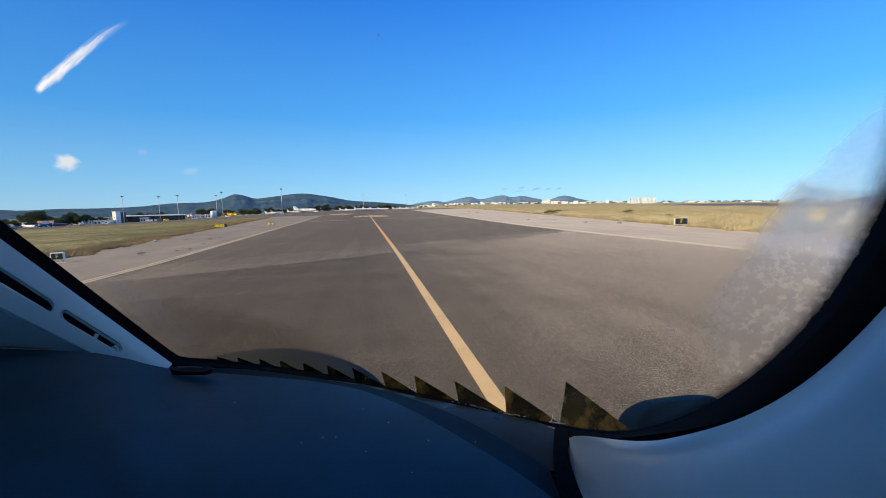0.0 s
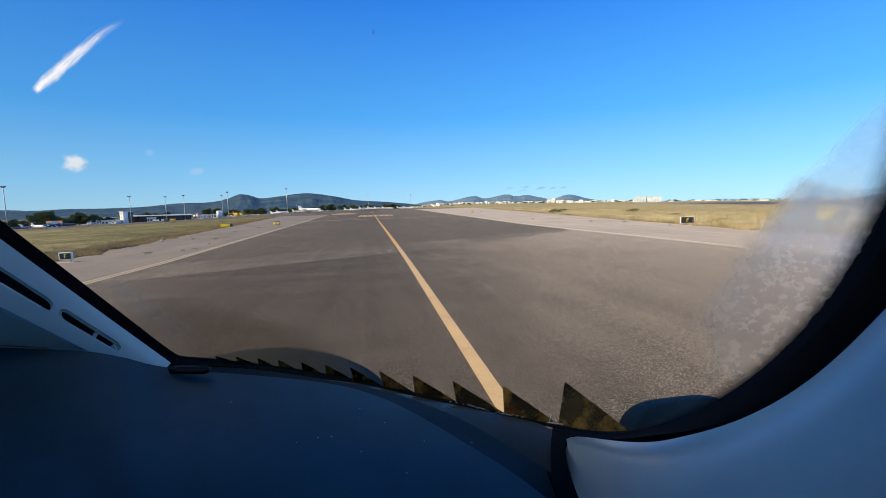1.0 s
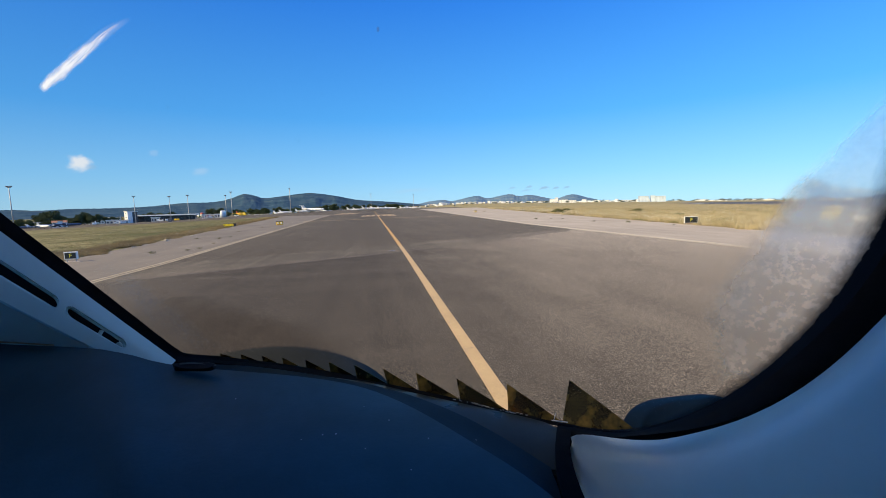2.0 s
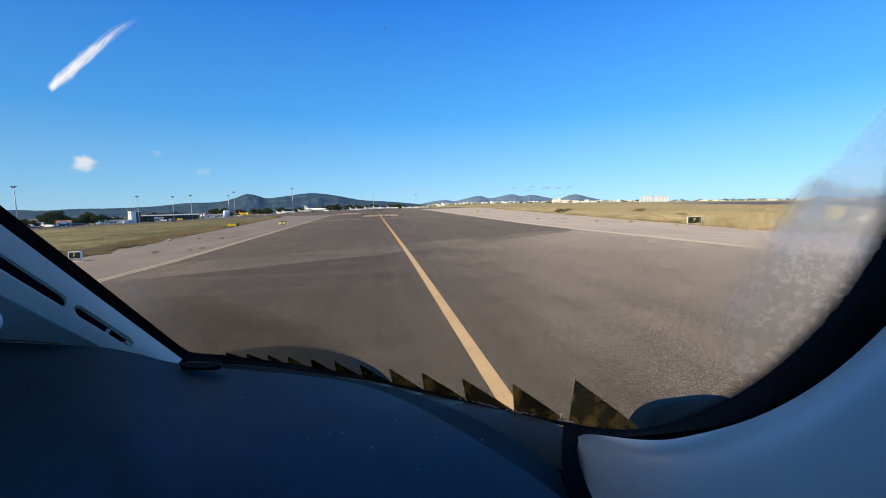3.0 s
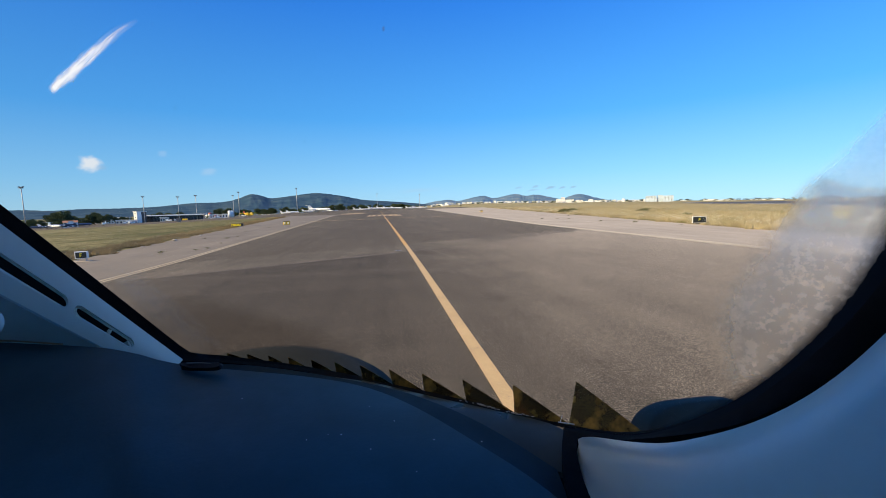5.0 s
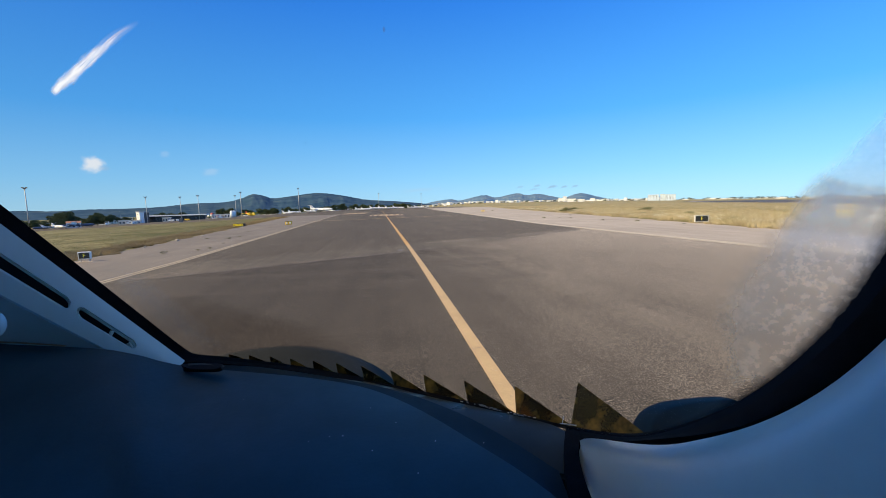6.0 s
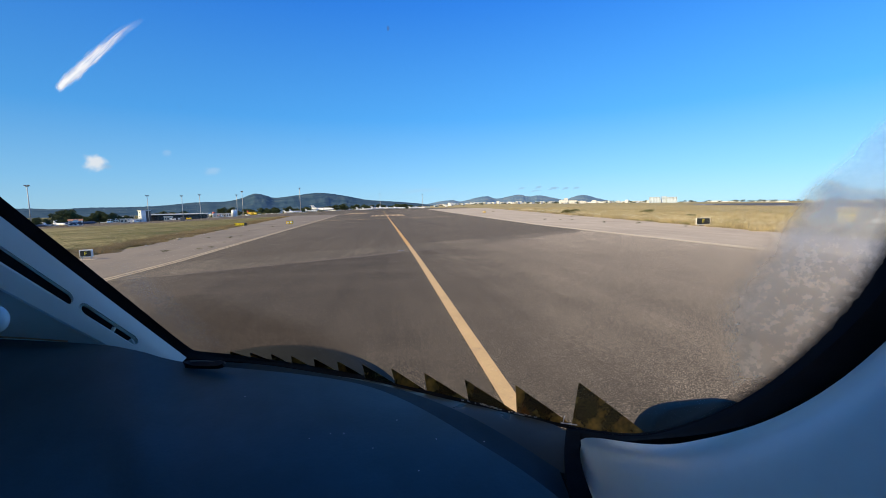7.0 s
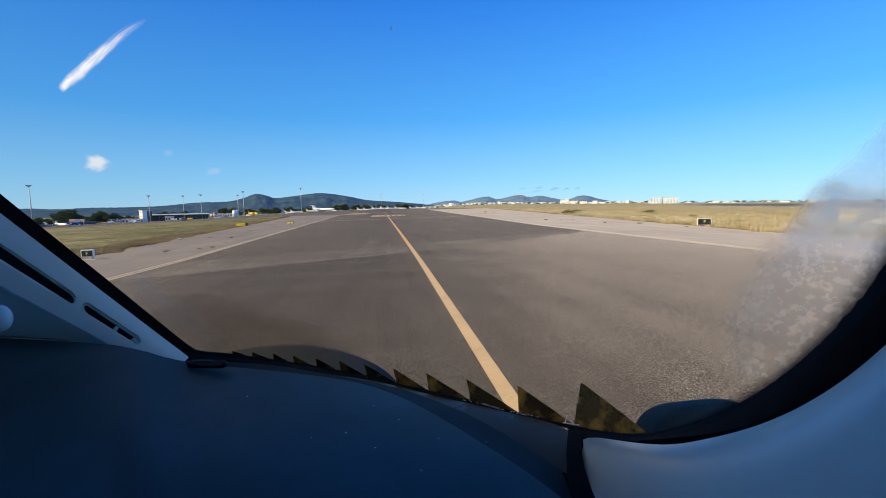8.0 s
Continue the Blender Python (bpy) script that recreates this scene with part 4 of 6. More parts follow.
panel_right = [
    [(0.256, 0.509, 1.844), (0.256, 0.502, 1.873), (0.261, 0.488, 1.892), (0.339, 0.412, 1.922), (0.421, 0.320, 2.030), (0.552, 0.258, 2.254)],
    [(0.253, 0.498, 1.834), (0.252, 0.481, 1.862), (0.265, 0.465, 1.878), (0.327, 0.388, 1.916), (0.404, 0.297, 2.022), (0.539, 0.237, 2.226)],
    [(0.244, 0.478, 1.822), (0.252, 0.457, 1.833), (0.271, 0.435, 1.842), (0.324, 0.357, 1.894), (0.402, 0.270, 2.005), (0.537, 0.213, 2.189)],
    [(0.246, 0.452, 1.798), (0.262, 0.426, 1.806), (0.288, 0.394, 1.817), (0.338, 0.316, 1.868), (0.403, 0.236, 1.974), (0.541, 0.187, 2.145)],
    [(0.256, 0.412, 1.726), (0.290, 0.384, 1.739), (0.320, 0.353, 1.759), (0.364, 0.277, 1.822), (0.420, 0.204, 1.936), (0.546, 0.161, 2.093)],
]
thick(part("side_panel", loft(panel_right, 60, 24), M_PANEL, aircraft, "pale blue-grey moulded side panel", True), 0.01, -1)

# black gasket that closes the corner between ledge and side panel, widened to act as shade there
thick(part("corner_gasket", loft([[(0.254, 0.545, 1.870), (0.224, 0.484, 1.871), (0.202, 0.418, 1.864), (0.212, 0.369, 1.831)], [(0.271, 0.535, 1.870), (0.245, 0.483, 1.870), (0.232, 0.435, 1.860), (0.232, 0.369, 1.829)]], 14, 4), M_SEAL, aircraft, "black rubber corner gasket, widened as shade over the ledge end", True), 0.004, 0)
thick(part("corner_backing", loft([[(0.255, 0.654, 1.817), (0.236, 0.592, 1.779), (0.230, 0.524, 1.711)], [(0.344, 0.600, 1.821), (0.327, 0.557, 1.772), (0.327, 0.508, 1.692)]], 8, 4), M_SEAL, aircraft, "black backing in the corner", True), 0.004, 0)

# defog outlet at the foot of the post
outlet = part("defog_outlet", loft([[(-0.350, 0.747, 1.941), (-0.329, 0.744, 1.943), (-0.289, 0.733, 1.944), (-0.275, 0.726, 1.943)], [(-0.342, 0.736, 1.940), (-0.325, 0.733, 1.937), (-0.287, 0.722, 1.938), (-0.276, 0.721, 1.941)]], 14, 5), M_SLOT, aircraft, "dark oval defog outlet", True)
thick(outlet, 0.008, 0)
part("outlet_rim", loft([[(-0.337, 0.742, 1.947), (-0.318, 0.739, 1.947), (-0.283, 0.730, 1.947), (-0.271, 0.724, 1.944)], [(-0.335, 0.737, 1.945), (-0.316, 0.735, 1.946), (-0.282, 0.725, 1.945), (-0.272, 0.720, 1.944)]], 12, 3), M_LEDGE, outlet, "", True)

# sawtooth fringe: each tooth stands on the foot of its upright side and slopes down to the next
FEET = ((-0.313, 0.856, 1.911), (-0.270, 0.844, 1.907), (-0.227, 0.832, 1.902), (-0.185, 0.815, 1.898), (-0.139, 0.797, 1.893), (-0.092, 0.779, 1.890), (-0.043, 0.757, 1.887), (0.013, 0.732, 1.879), (0.067, 0.703, 1.874), (0.135, 0.667, 1.868), (0.206, 0.625, 1.861), (0.276, 0.574, 1.862), (0.350, 0.494, 1.882))
TIPS = ((-0.316, 0.862, 1.918), (-0.274, 0.850, 1.917), (-0.231, 0.839, 1.915), (-0.189, 0.822, 1.914), (-0.143, 0.805, 1.912), (-0.097, 0.787, 1.910), (-0.049, 0.770, 1.907), (0.005, 0.746, 1.904), (0.064, 0.722, 1.900), (0.133, 0.695, 1.894), (0.214, 0.657, 1.893), (0.308, 0.615, 1.909))
for tip, foot, end in zip(TIPS, FEET, FEET[1:]):
    tip, foot, end = Vector(tip), Vector(foot), Vector(end)
    low = (foot + end) / 2 - Vector((0, 0, 0.008))
    bm = bmesh.new()
    n = (foot - tip).cross(end - tip).normalized() * 0.001
    ring = [tip, tip.lerp(end, 0.5) + Vector((0, 0, 0.0008)), end, low, foot - Vector((0, 0, 0.006))]
    f1 = [bm.verts.new(p + n) for p in ring]
    f2 = [bm.verts.new(p - n) for p in ring]
    bm.faces.new(f1)
    bm.faces.new(f2[::-1])
    for i in range(5):
        bm.faces.new((f1[i], f2[i], f2[(i + 1) % 5], f1[(i + 1) % 5]))
    tooth = part("fringe_tooth", bm, M_TOOTH, aircraft)
    # thin amber rod paints the light along the tooth's upper edge
    lip = bmesh.new()
    rod(lip, tip.lerp(end, 0.03), tip.lerp(end, 0.62), 0.0011, 0.0004, 5)
    part("lit_edge", lip, M_AMBER, tooth, "amber edge, coloured as if light shone through")
part("fringe_strip", loft([[(-0.176, 0.808, 1.900), (0.016, 0.727, 1.881), (0.138, 0.664, 1.869), (0.213, 0.619, 1.862), (0.278, 0.571, 1.861), (0.328, 0.516, 1.873)], [(-0.174, 0.792, 1.897), (0.015, 0.711, 1.879), (0.135, 0.652, 1.868), (0.208, 0.605, 1.863), (0.272, 0.559, 1.862), (0.320, 0.503, 1.876)]], 24, 3), M_SEAL, aircraft, "black strip that holds the sawtooth fringe", True)
bead = bmesh.new()
pts = curve_through([(0.120, 0.660, 1.875), (0.153, 0.644, 1.871), (0.193, 0.617, 1.868), (0.229, 0.597, 1.867)], 60)
bits = random.Random(4)
for a, b in zip(pts, pts[1:]):
    if bits.random() < 0.62:
        off = Vector((0, 0, bits.uniform(-0.0012, 0.0012)))
        rod(bead, a + off, b + off, bits.uniform(0.0004, 0.0011), sides=5)
part("sealant_bead", bead, M_STEEL, aircraft, "thin line of pale cracked sealant")
clip = bmesh.new()
rod(clip, (0.256, 0.568, 1.870), (0.278, 0.559, 1.869), 0.0009, sides=6)
rod(clip, (0.259, 0.567, 1.870), (0.264, 0.572, 1.878), 0.0005, sides=6)
part("wire_clip", clip, M_WHITE, aircraft, "small pale wire clip")

# windscreen pane and the misted layer on its inside
pane_rows = [
    [(-0.837, 0.788, 2.452), (-0.658, 0.838, 2.224), (-0.395, 0.874, 1.920), (-0.047, 0.777, 1.885), (0.288, 0.611, 1.848)],
    [(-0.732, 0.762, 2.602), (-0.438, 0.800, 2.420), (-0.080, 0.820, 2.146), (0.223, 0.708, 1.998), (0.359, 0.522, 1.874)],
    [(-0.475, 0.692, 2.788), (-0.137, 0.732, 2.589), (0.221, 0.690, 2.307), (0.404, 0.570, 2.111), (0.454, 0.438, 1.983)],
    [(-0.089, 0.591, 2.862), (0.199, 0.609, 2.675), (0.439, 0.569, 2.440), (0.524, 0.465, 2.250), (0.516, 0.395, 2.103)],
    [(0.268, 0.450, 2.804), (0.432, 0.441, 2.659), (0.565, 0.413, 2.491), (0.597, 0.386, 2.373), (0.579, 0.360, 2.296)],
]
pane = part("windscreen_pane", loft(pane_rows, 24, 24), M_GLASS, aircraft, "clear slightly dirty windscreen", True)
pane.visible_shadow = False
mist_rows = [
    [(0.407, 0.436, 1.948), (0.398, 0.457, 1.993), (0.391, 0.476, 2.063), (0.430, 0.476, 2.121), (0.481, 0.463, 2.164), (0.507, 0.458, 2.200), (0.535, 0.452, 2.234), (0.563, 0.431, 2.273), (0.602, 0.406, 2.332)],
    [(0.427, 0.426, 1.976), (0.438, 0.424, 2.024), (0.447, 0.428, 2.078), (0.469, 0.430, 2.125), (0.498, 0.420, 2.166), (0.517, 0.415, 2.202), (0.539, 0.410, 2.230), (0.562, 0.396, 2.273), (0.595, 0.382, 2.336)],
    [(0.452, 0.408, 1.973), (0.491, 0.388, 2.027), (0.511, 0.377, 2.067), (0.524, 0.370, 2.098), (0.538, 0.366, 2.127), (0.547, 0.361, 2.158), (0.567, 0.356, 2.192), (0.585, 0.349, 2.250), (0.605, 0.344, 2.330)],
]
mist = part("misted_patch", loft(mist_rows, 36, 16), M_MIST, aircraft, "grey misted and streaked patch on the windscreen", True)
mist.visible_shadow = False
# pale sheet added as the glint haze beside the post
smear = part("glint_smear", loft([[(-0.547, 0.855, 2.108), (-0.464, 0.863, 2.009), (-0.372, 0.855, 1.922)], [(-0.469, 0.845, 2.122), (-0.393, 0.845, 2.037), (-0.285, 0.833, 1.926)]], 16, 10), M_SMEAR, aircraft, "faint dusty haze on the windscreen, added for the sun glint", True)
smear.visible_shadow = False

# greasy brownish film low on the pane
film = part("greasy_film", loft([
    [(-0.492, 0.844, 2.075), (-0.372, 0.845, 2.052), (-0.215, 0.823, 2.008), (-0.033, 0.773, 1.955)],
    [(-0.458, 0.850, 2.006), (-0.346, 0.842, 1.984), (-0.195, 0.813, 1.954), (-0.029, 0.760, 1.915)],
    [(-0.415, 0.849, 1.923), (-0.312, 0.833, 1.911), (-0.175, 0.798, 1.896), (-0.025, 0.745, 1.877)],
], 24, 12), M_FILM, aircraft, "greasy brownish film on the windscreen", True)
film.visible_shadow = False

# white streak dried on the pane
streak = part("dried_streak", loft([
    [(-0.541, 0.796, 2.413), (-0.498, 0.774, 2.439), (-0.460, 0.759, 2.459), (-0.424, 0.746, 2.478), (-0.394, 0.738, 2.492), (-0.361, 0.736, 2.503)],
    [(-0.541, 0.806, 2.407), (-0.498, 0.787, 2.431), (-0.459, 0.772, 2.452), (-0.422, 0.757, 2.472), (-0.394, 0.747, 2.486), (-0.361, 0.740, 2.501)],
    [(-0.541, 0.816, 2.401), (-0.497, 0.801, 2.423), (-0.458, 0.786, 2.444), (-0.421, 0.769, 2.465), (-0.394, 0.756, 2.481), (-0.362, 0.744, 2.498)],
], 40, 9), M_STREAK, aircraft, "white dried streak on the windscreen", True)
streak.visible_shadow = False

# specks on the glass and dust on the hood
for c, s in (((0.017, 0.592, 2.441), 0.0035), ((-0.103, 0.640, 2.300), 0.0014), ((-0.300, 0.700, 2.360), 0.0016)):
    speck = bmesh.new()
    ball(speck, c, (s * 0.5, s * 0.3, s), 8, 6)
    part("dirt_speck", speck, M_SPECK, aircraft, "", True)
DUST = ((-0.11, 0.559, 1.888), (-0.082, 0.564, 1.889), (-0.083, 0.553, 1.887), (-0.064, 0.562, 1.889), (-0.023, 0.527, 1.884), (0.13, 0.539, 1.87), (-0.027, 0.62, 1.897), (-0.226, 0.666, 1.907), (0.01, 0.579, 1.892), (0.062, 0.532, 1.885), (-0.157, 0.622, 1.898), (0.034, 0.483, 1.875))
grit = random.Random(14)
for c in DUST:
    r = grit.uniform(0.0005, 0.0010)
    speck = bmesh.new()
    ball(speck, c, (r * grit.uniform(0.8, 1.8), r, r * 0.6), 6, 4)
    part("dust_speck", speck, M_SIGN_WHITE, hood, "", True)

# nose, rounded dome outside the windscreen and plain hull on a nose wheel


def nose_body():
    """The nose, from the cockpit's front wall to its rounded tip."""
    rings = curve_through([(-0.35, 0.80, 1.33), (-0.40, 1.2, 1.24), (-0.50, 1.6, 1.19), (-0.582, 2.015, 1.192), (-0.582, 2.415, 1.192)], 40)
    bm = bmesh.new()
    rows = []
    for c in rings:
        t = max(0.0, (c.y - 2.015) / 0.402)
        end = math.sqrt(max(0.0004, 1 - t * t))
        rx, rz = (0.66 + 0.09 * max(0.0, 2.015 - c.y) / 1.2) * end, (0.335 + 0.07 * max(0.0, 1.6 - c.y) / 0.8) * end
        rows.append([bm.verts.new((c.x + rx * math.cos(a), c.y, c.z + rz * math.sin(a))) for a in (2 * math.pi * k / 40 for k in range(40))])
    for a, b in zip(rows, rows[1:]):
        for k in range(40):
            bm.faces.new((a[k], a[(k + 1) % 40], b[(k + 1) % 40], b[k]))
    bm.faces.new(rows[0])
    bm.faces.new(rows[-1][::-1])
    return bm


part("nose_cone", nose_body(), M_NOSE, aircraft, "dark grey-green rounded nose", True)


# half-round body added for the smooth blue-grey shape outside the pane
def round_dome():
    c = Vector((0.703, 0.802, 1.646))
    bm = bmesh.new()
    n, m = 40, 8
    top = []
    for i in range(n + 1):
        a = math.pi * i / n
        e = 0.5
        x = -math.copysign(abs(math.cos(a)) ** e, math.cos(a)) * 0.128
        z = abs(math.sin(a)) ** e * 0.118
        top.append((x, z))
    rows = []
    for j in range(m + 1):
        t = j / m
        k = math.cos(t * math.pi / 2) ** 0.5 if j < m else 0.05
        rows.append([bm.verts.new(c + Vector((x * (0.7 + 0.3 * k), 0.12 * t, z * k - 0.02))) for x, z in top])
    for a, b in zip(rows, rows[1:]):
        for i in range(n):
            bm.faces.new((a[i], a[i + 1], b[i + 1], b[i]))
    bm.faces.new(rows[0])
    return bm


part("outer_dome", round_dome(), M_DOME, aircraft, "blue-grey rounded dome outside the windscreen", True)


def hull():
    """Plain round fuselage shell behind and round the seats, open at the windscreen and at one unseen side window added
    for light.
    """
    bm = bmesh.new()
    n, cx, cz, rad = 120, -0.32, 1.86, 0.98
    ys = [-3.6, -3.5, -3.35, -3.1, -2.85, -2.6, -1.8, -1.0] + [-0.5 + 0.034 * k for k in range(41)]
    rings = []
    for y in ys:
        s = 1.0 if y > -2.6 else math.sqrt(max(0.02, 1 - ((-2.6 - y) / 1.02) ** 2))
        if y > 0.3:
            s = 1.0 - 0.10 * (y - 0.3)
        rings.append([bm.verts.new((cx + rad * s * math.cos(2 * math.pi * i / n), y, cz + rad * s * math.sin(2 * math.pi * i / n))) for i in range(n)])
    for k in range(len(ys) - 1):
        for i in range(n):
            a = 360.0 * (i + 0.5) / n
            y = (ys[k] + ys[k + 1]) / 2
            turn = a if a < 270 else a - 360
            # unseen limits of this opening are set by the sun they admit or block
            ahead = y > 0.1 and -40 < turn < np.interp(y, (0.1, 0.3, 0.52), (62.0, 88.0, 134.0))
            # unseen side window, added to let daylight into the cockpit
            window = -0.5 < y < -0.1 and 3 < a < 32
            if not (ahead or window):
                bm.faces.new((rings[k][i], rings[k][(i + 1) % n], rings[k + 1][(i + 1) % n], rings[k + 1][i]))
    bm.faces.new(rings[0])
    return bm


thick(part("fuselage", hull(), M_HULL, aircraft, "plain white fuselage shell", True), 0.03, 1)
cabin_floor = one_box((-0.32, -0.9, 1.12), (1.25, 3.2, 0.04))
part("cabin_floor", cabin_floor, M_LINING, aircraft)
gear = bmesh.new()
rod(gear, (-0.3, 0.9, 1.1), (-0.3, 0.95, 0.25), 0.05)
part("nose_leg", gear, M_STEEL, aircraft)
wheel = bmesh.new()
rod(wheel, (-0.4, 0.95, 0.25), (-0.2, 0.95, 0.25), 0.24, sides=24)
part("nose_wheel", wheel, M_TYRE, aircraft)
for x in (-1.15, 0.5):
    strut = bmesh.new()
    rod(strut, (-0.32 + (x + 0.32) * 0.6, -1.9, 1.05), (x, -1.9, 0.28), 0.05)
    part("main_leg", strut, M_STEEL, aircraft)
    tyre = bmesh.new()
    rod(tyre, (x - 0.09, -1.9, 0.27), (x + 0.09, -1.9, 0.27), 0.27, sides=24)
    part("main_wheel", tyre, M_TYRE, aircraft)

# ---------------------------------------------------------------- signs and lights by the taxiway


def letters(text, size, depth, material, parent, at, label=""):
    cu = bpy.data.curves.new("lettering", "FONT")
    cu.body, cu.size, cu.extrude, cu.align_x, cu.align_y = text, size, depth, "CENTER", "CENTER"
    tmp = new("lettering", cu)
    me = bpy.data.meshes.new_from_object(tmp.evaluated_get(bpy.context.evaluated_depsgraph_get()))
    bpy.data.objects.remove(tmp)
    me.materials.clear()
    me.materials.append(material)
    ob = new("lettering", me)
    ob.parent = parent
    ob.matrix_basis = pose(*at, 90, 0, 0)
    return tagged(ob, label)


def taxi_sign(label, at, turn, w, h, face, case, text="", ink=None, bars=0):
    s = thing("taxiway_sign", label, "airfield sign", at, turn, "signs beside the taxiway")
    part("case", one_box((0, 0.09, h / 2 + 0.16), (w, 0.18, h), 0, 0.012), case, s)
    part("face", one_box((0, -0.006, h / 2 + 0.16), (w - 0.08, 0.012, h - 0.08), 0, 0.003), face, s)
    for x in (-w * 0.36, w * 0.36):
        lg = bmesh.new()
        rod(lg, (x, 0.09, 0.0), (x, 0.09, 0.18), 0.03)
        part("leg", lg, M_STEEL, s)
    part("base_slab", one_box((0, 0.09, 0.015), (w + 0.2, 0.45, 0.05), 0, 0.01), M_SHOULDER, s)
    if text:
        step = h * 0.56
        for k, ch in enumerate(text):
            if ch != " ":
                letters(ch, h * 0.72, 0.004, ink, s, ((k - (len(text) - 1) / 2) * step, -0.016, h / 2 + 0.15))
    for k in range(bars):
        x = (w - 0.2) * ((k + 0.5) / bars - 0.5)
        part("writing_bar", one_box((x, -0.014, h / 2 + 0.16), ((w - 0.2) / bars * 0.45, 0.006, h * 0.5), 0, 0), ink, s)
    return s


def on_ground(x, y):
    return (x, y, ground_z(x, y) + 0.02)


def on_shoulder(x, y):
    return (x, y, -0.012)


taxi_sign("small black taxiway sign lettered F in a pale frame", on_ground(-14.63, 22.37), 14, 0.50, 0.36, M_SIGN_BLACK, M_SIGN_WHITE, "F", M_SIGN_INK)
taxi_sign("black taxiway sign lettered F with a white end, in dry grass", on_ground(27.78, 33.02), -18, 1.12, 0.60, M_SIGN_BLACK, M_SIGN_WHITE, "F", M_SIGN_INK)
a_sign = taxi_sign("yellow direction sign lettered C and A with a dark end panel", on_ground(-20.82, 62.89), 8, 1.35, 0.42, M_SIGN_YELLOW, M_SIGN_BLACK, "C   A", M_SIGN_BLACK, 0)
for x in (-0.52, 0.10):
    arrow = bmesh.new()
    box(arrow, (x, -0.015, 0.37), (0.20, 0.006, 0.035))
    bmesh.ops.rotate(arrow, verts=arrow.verts, cent=(x, -0.015, 0.37), matrix=Matrix.Rotation(radians(40), 3, "Y"))
    box(arrow, (x - 0.055, -0.0155, 0.42), (0.10, 0.007, 0.032))
    box(arrow, (x - 0.075, -0.0145, 0.385), (0.032, 0.007, 0.10))
    part("arrow", arrow, M_SIGN_BLACK, a_sign)
part("end_panel", one_box((0.83, 0.08, 0.37), (0.30, 0.16, 0.42), 0, 0.01), M_SIGN_BLACK, a_sign)
taxi_sign("yellow taxiway sign with black characters A12 in grass", on_ground(45.24, 35.07), -28, 1.35, 0.75, M_SIGN_YELLOW, M_SIGN_YELLOW, "A12", M_SIGN_BLACK)
taxi_sign("white back of a sign standing in dry grass", on_ground(43.51, 31.15), -28, 0.9, 0.46, M_SIGN_WHITE, M_SIGN_WHITE)


def guard_light(at, turn):
    s = thing("guard_light", "yellow twin guard light with two round amber lamps", "airfield light", at, turn, "guard lights beside the taxiway")
    part("housing", one_box((0, 0, 0.34), (0.95, 0.22, 0.46), 0, 0.03), M_YELLOW, s)
    part("hood_plate", one_box((0, -0.02, 0.60), (1.05, 0.34, 0.06), 0, 0.01), M_LAMP, s)
    for x in (-0.24, 0.24):
        b = bmesh.new()
        rod(b, (x, -0.10, 0.34), (x, -0.19, 0.34), 0.19, 0.17, 20)
        lamp = part("lamp", b, M_LENS, s, "round amber lamp", True)
        b = bmesh.new()
        rod(b, (x, -0.185, 0.34), (x, -0.195, 0.34), 0.12, 0.11, 16)
        part("bulb_cover", b, M_SIGN_WHITE, lamp)
    for x in (-0.3, 0.3):
        b = bmesh.new()
        rod(b, (x, 0, 0.0), (x, 0, 0.14), 0.035)
        part("foot", b, M_STEEL, s)
    return s


gl = guard_light(on_shoulder(-14.26, 64.70), 6)
copy_thing(gl, pose(*on_shoulder(30.47, 126.09), 0, 0, -8))


def edge_light(at):
    s = thing("edge_light", "small white and yellow edge light stake", "airfield light", at, 0, "edge lights beside the taxiway")
    b = bmesh.new()
    rod(b, (0, 0, 0), (0, 0, 0.26), 0.045, 0.04, 10)
    part("stem", b, M_SIGN_WHITE, s)
    b = bmesh.new()
    rod(b, (0, 0, 0.26), (0, 0, 0.36), 0.06, 0.045, 12)
    part("cap", b, M_YELLOW, s)
    b = bmesh.new()
    rod(b, (0, 0, 0), (0, 0, 0.03), 0.12, 0.10, 12)
    part("base_ring", b, M_CASTIRON, s)
    return s


el = edge_light((-10.6, 1.0, -0.012))
for x, y in ((18.9, 11.0), (18.6, -6.0)):
    copy_thing(el, pose(x, y, -0.012))


def inset_light(at):
    s = thing("inset_light", "flush cast-iron centre line light", "airfield light", at, 0, "centre line lights")
    b = bmesh.new()
    rod(b, (0, 0, 0), (0, 0, 0.012), 0.16, 0.14, 20)
    part("ring", b, M_CASTIRON, s)
    b = bmesh.new()
    box(b, (0, -0.05, 0.016), (0.12, 0.05, 0.012), 0, 0.004)
    part("prism_window", b, M_LAMP, s)
    for x in (-0.08, 0.08):
        b = bmesh.new()
        rod(b, (x, 0.05, 0.012), (x, 0.05, 0.018), 0.018, sides=8)
        part("bolt", b, M_STEEL, s)
    return s


il = inset_light((0.72, 21.2, 0.006))
for y in (36.2, 51.2, 66.2, 81.2, 96.2, 111.2):
    copy_thing(il, pose(0.72, y, 0.008))

# thin dark crack and sealed joint lines in the old asphalt
joint = thing("sealed_joint", "pale sealed construction joint in the asphalt", "road joint", kind="structure")
for a, b, w in (((-8.0, 15.3), (0.7, 20.1), 0.07), ((2.3, 21.4), (4.3, 9.2), 0.05), ((4.3, 9.2), (5.6, 3.0), 0.03), ((-3.6, 17.9), (2.5, 21.5), 0.10)):
    part("seam", slant_quad(a, b, w, 0.0085), M_JOINT, joint)

# ---------------------------------------------------------------- grass and weeds
rng = np.random.default_rng(5)


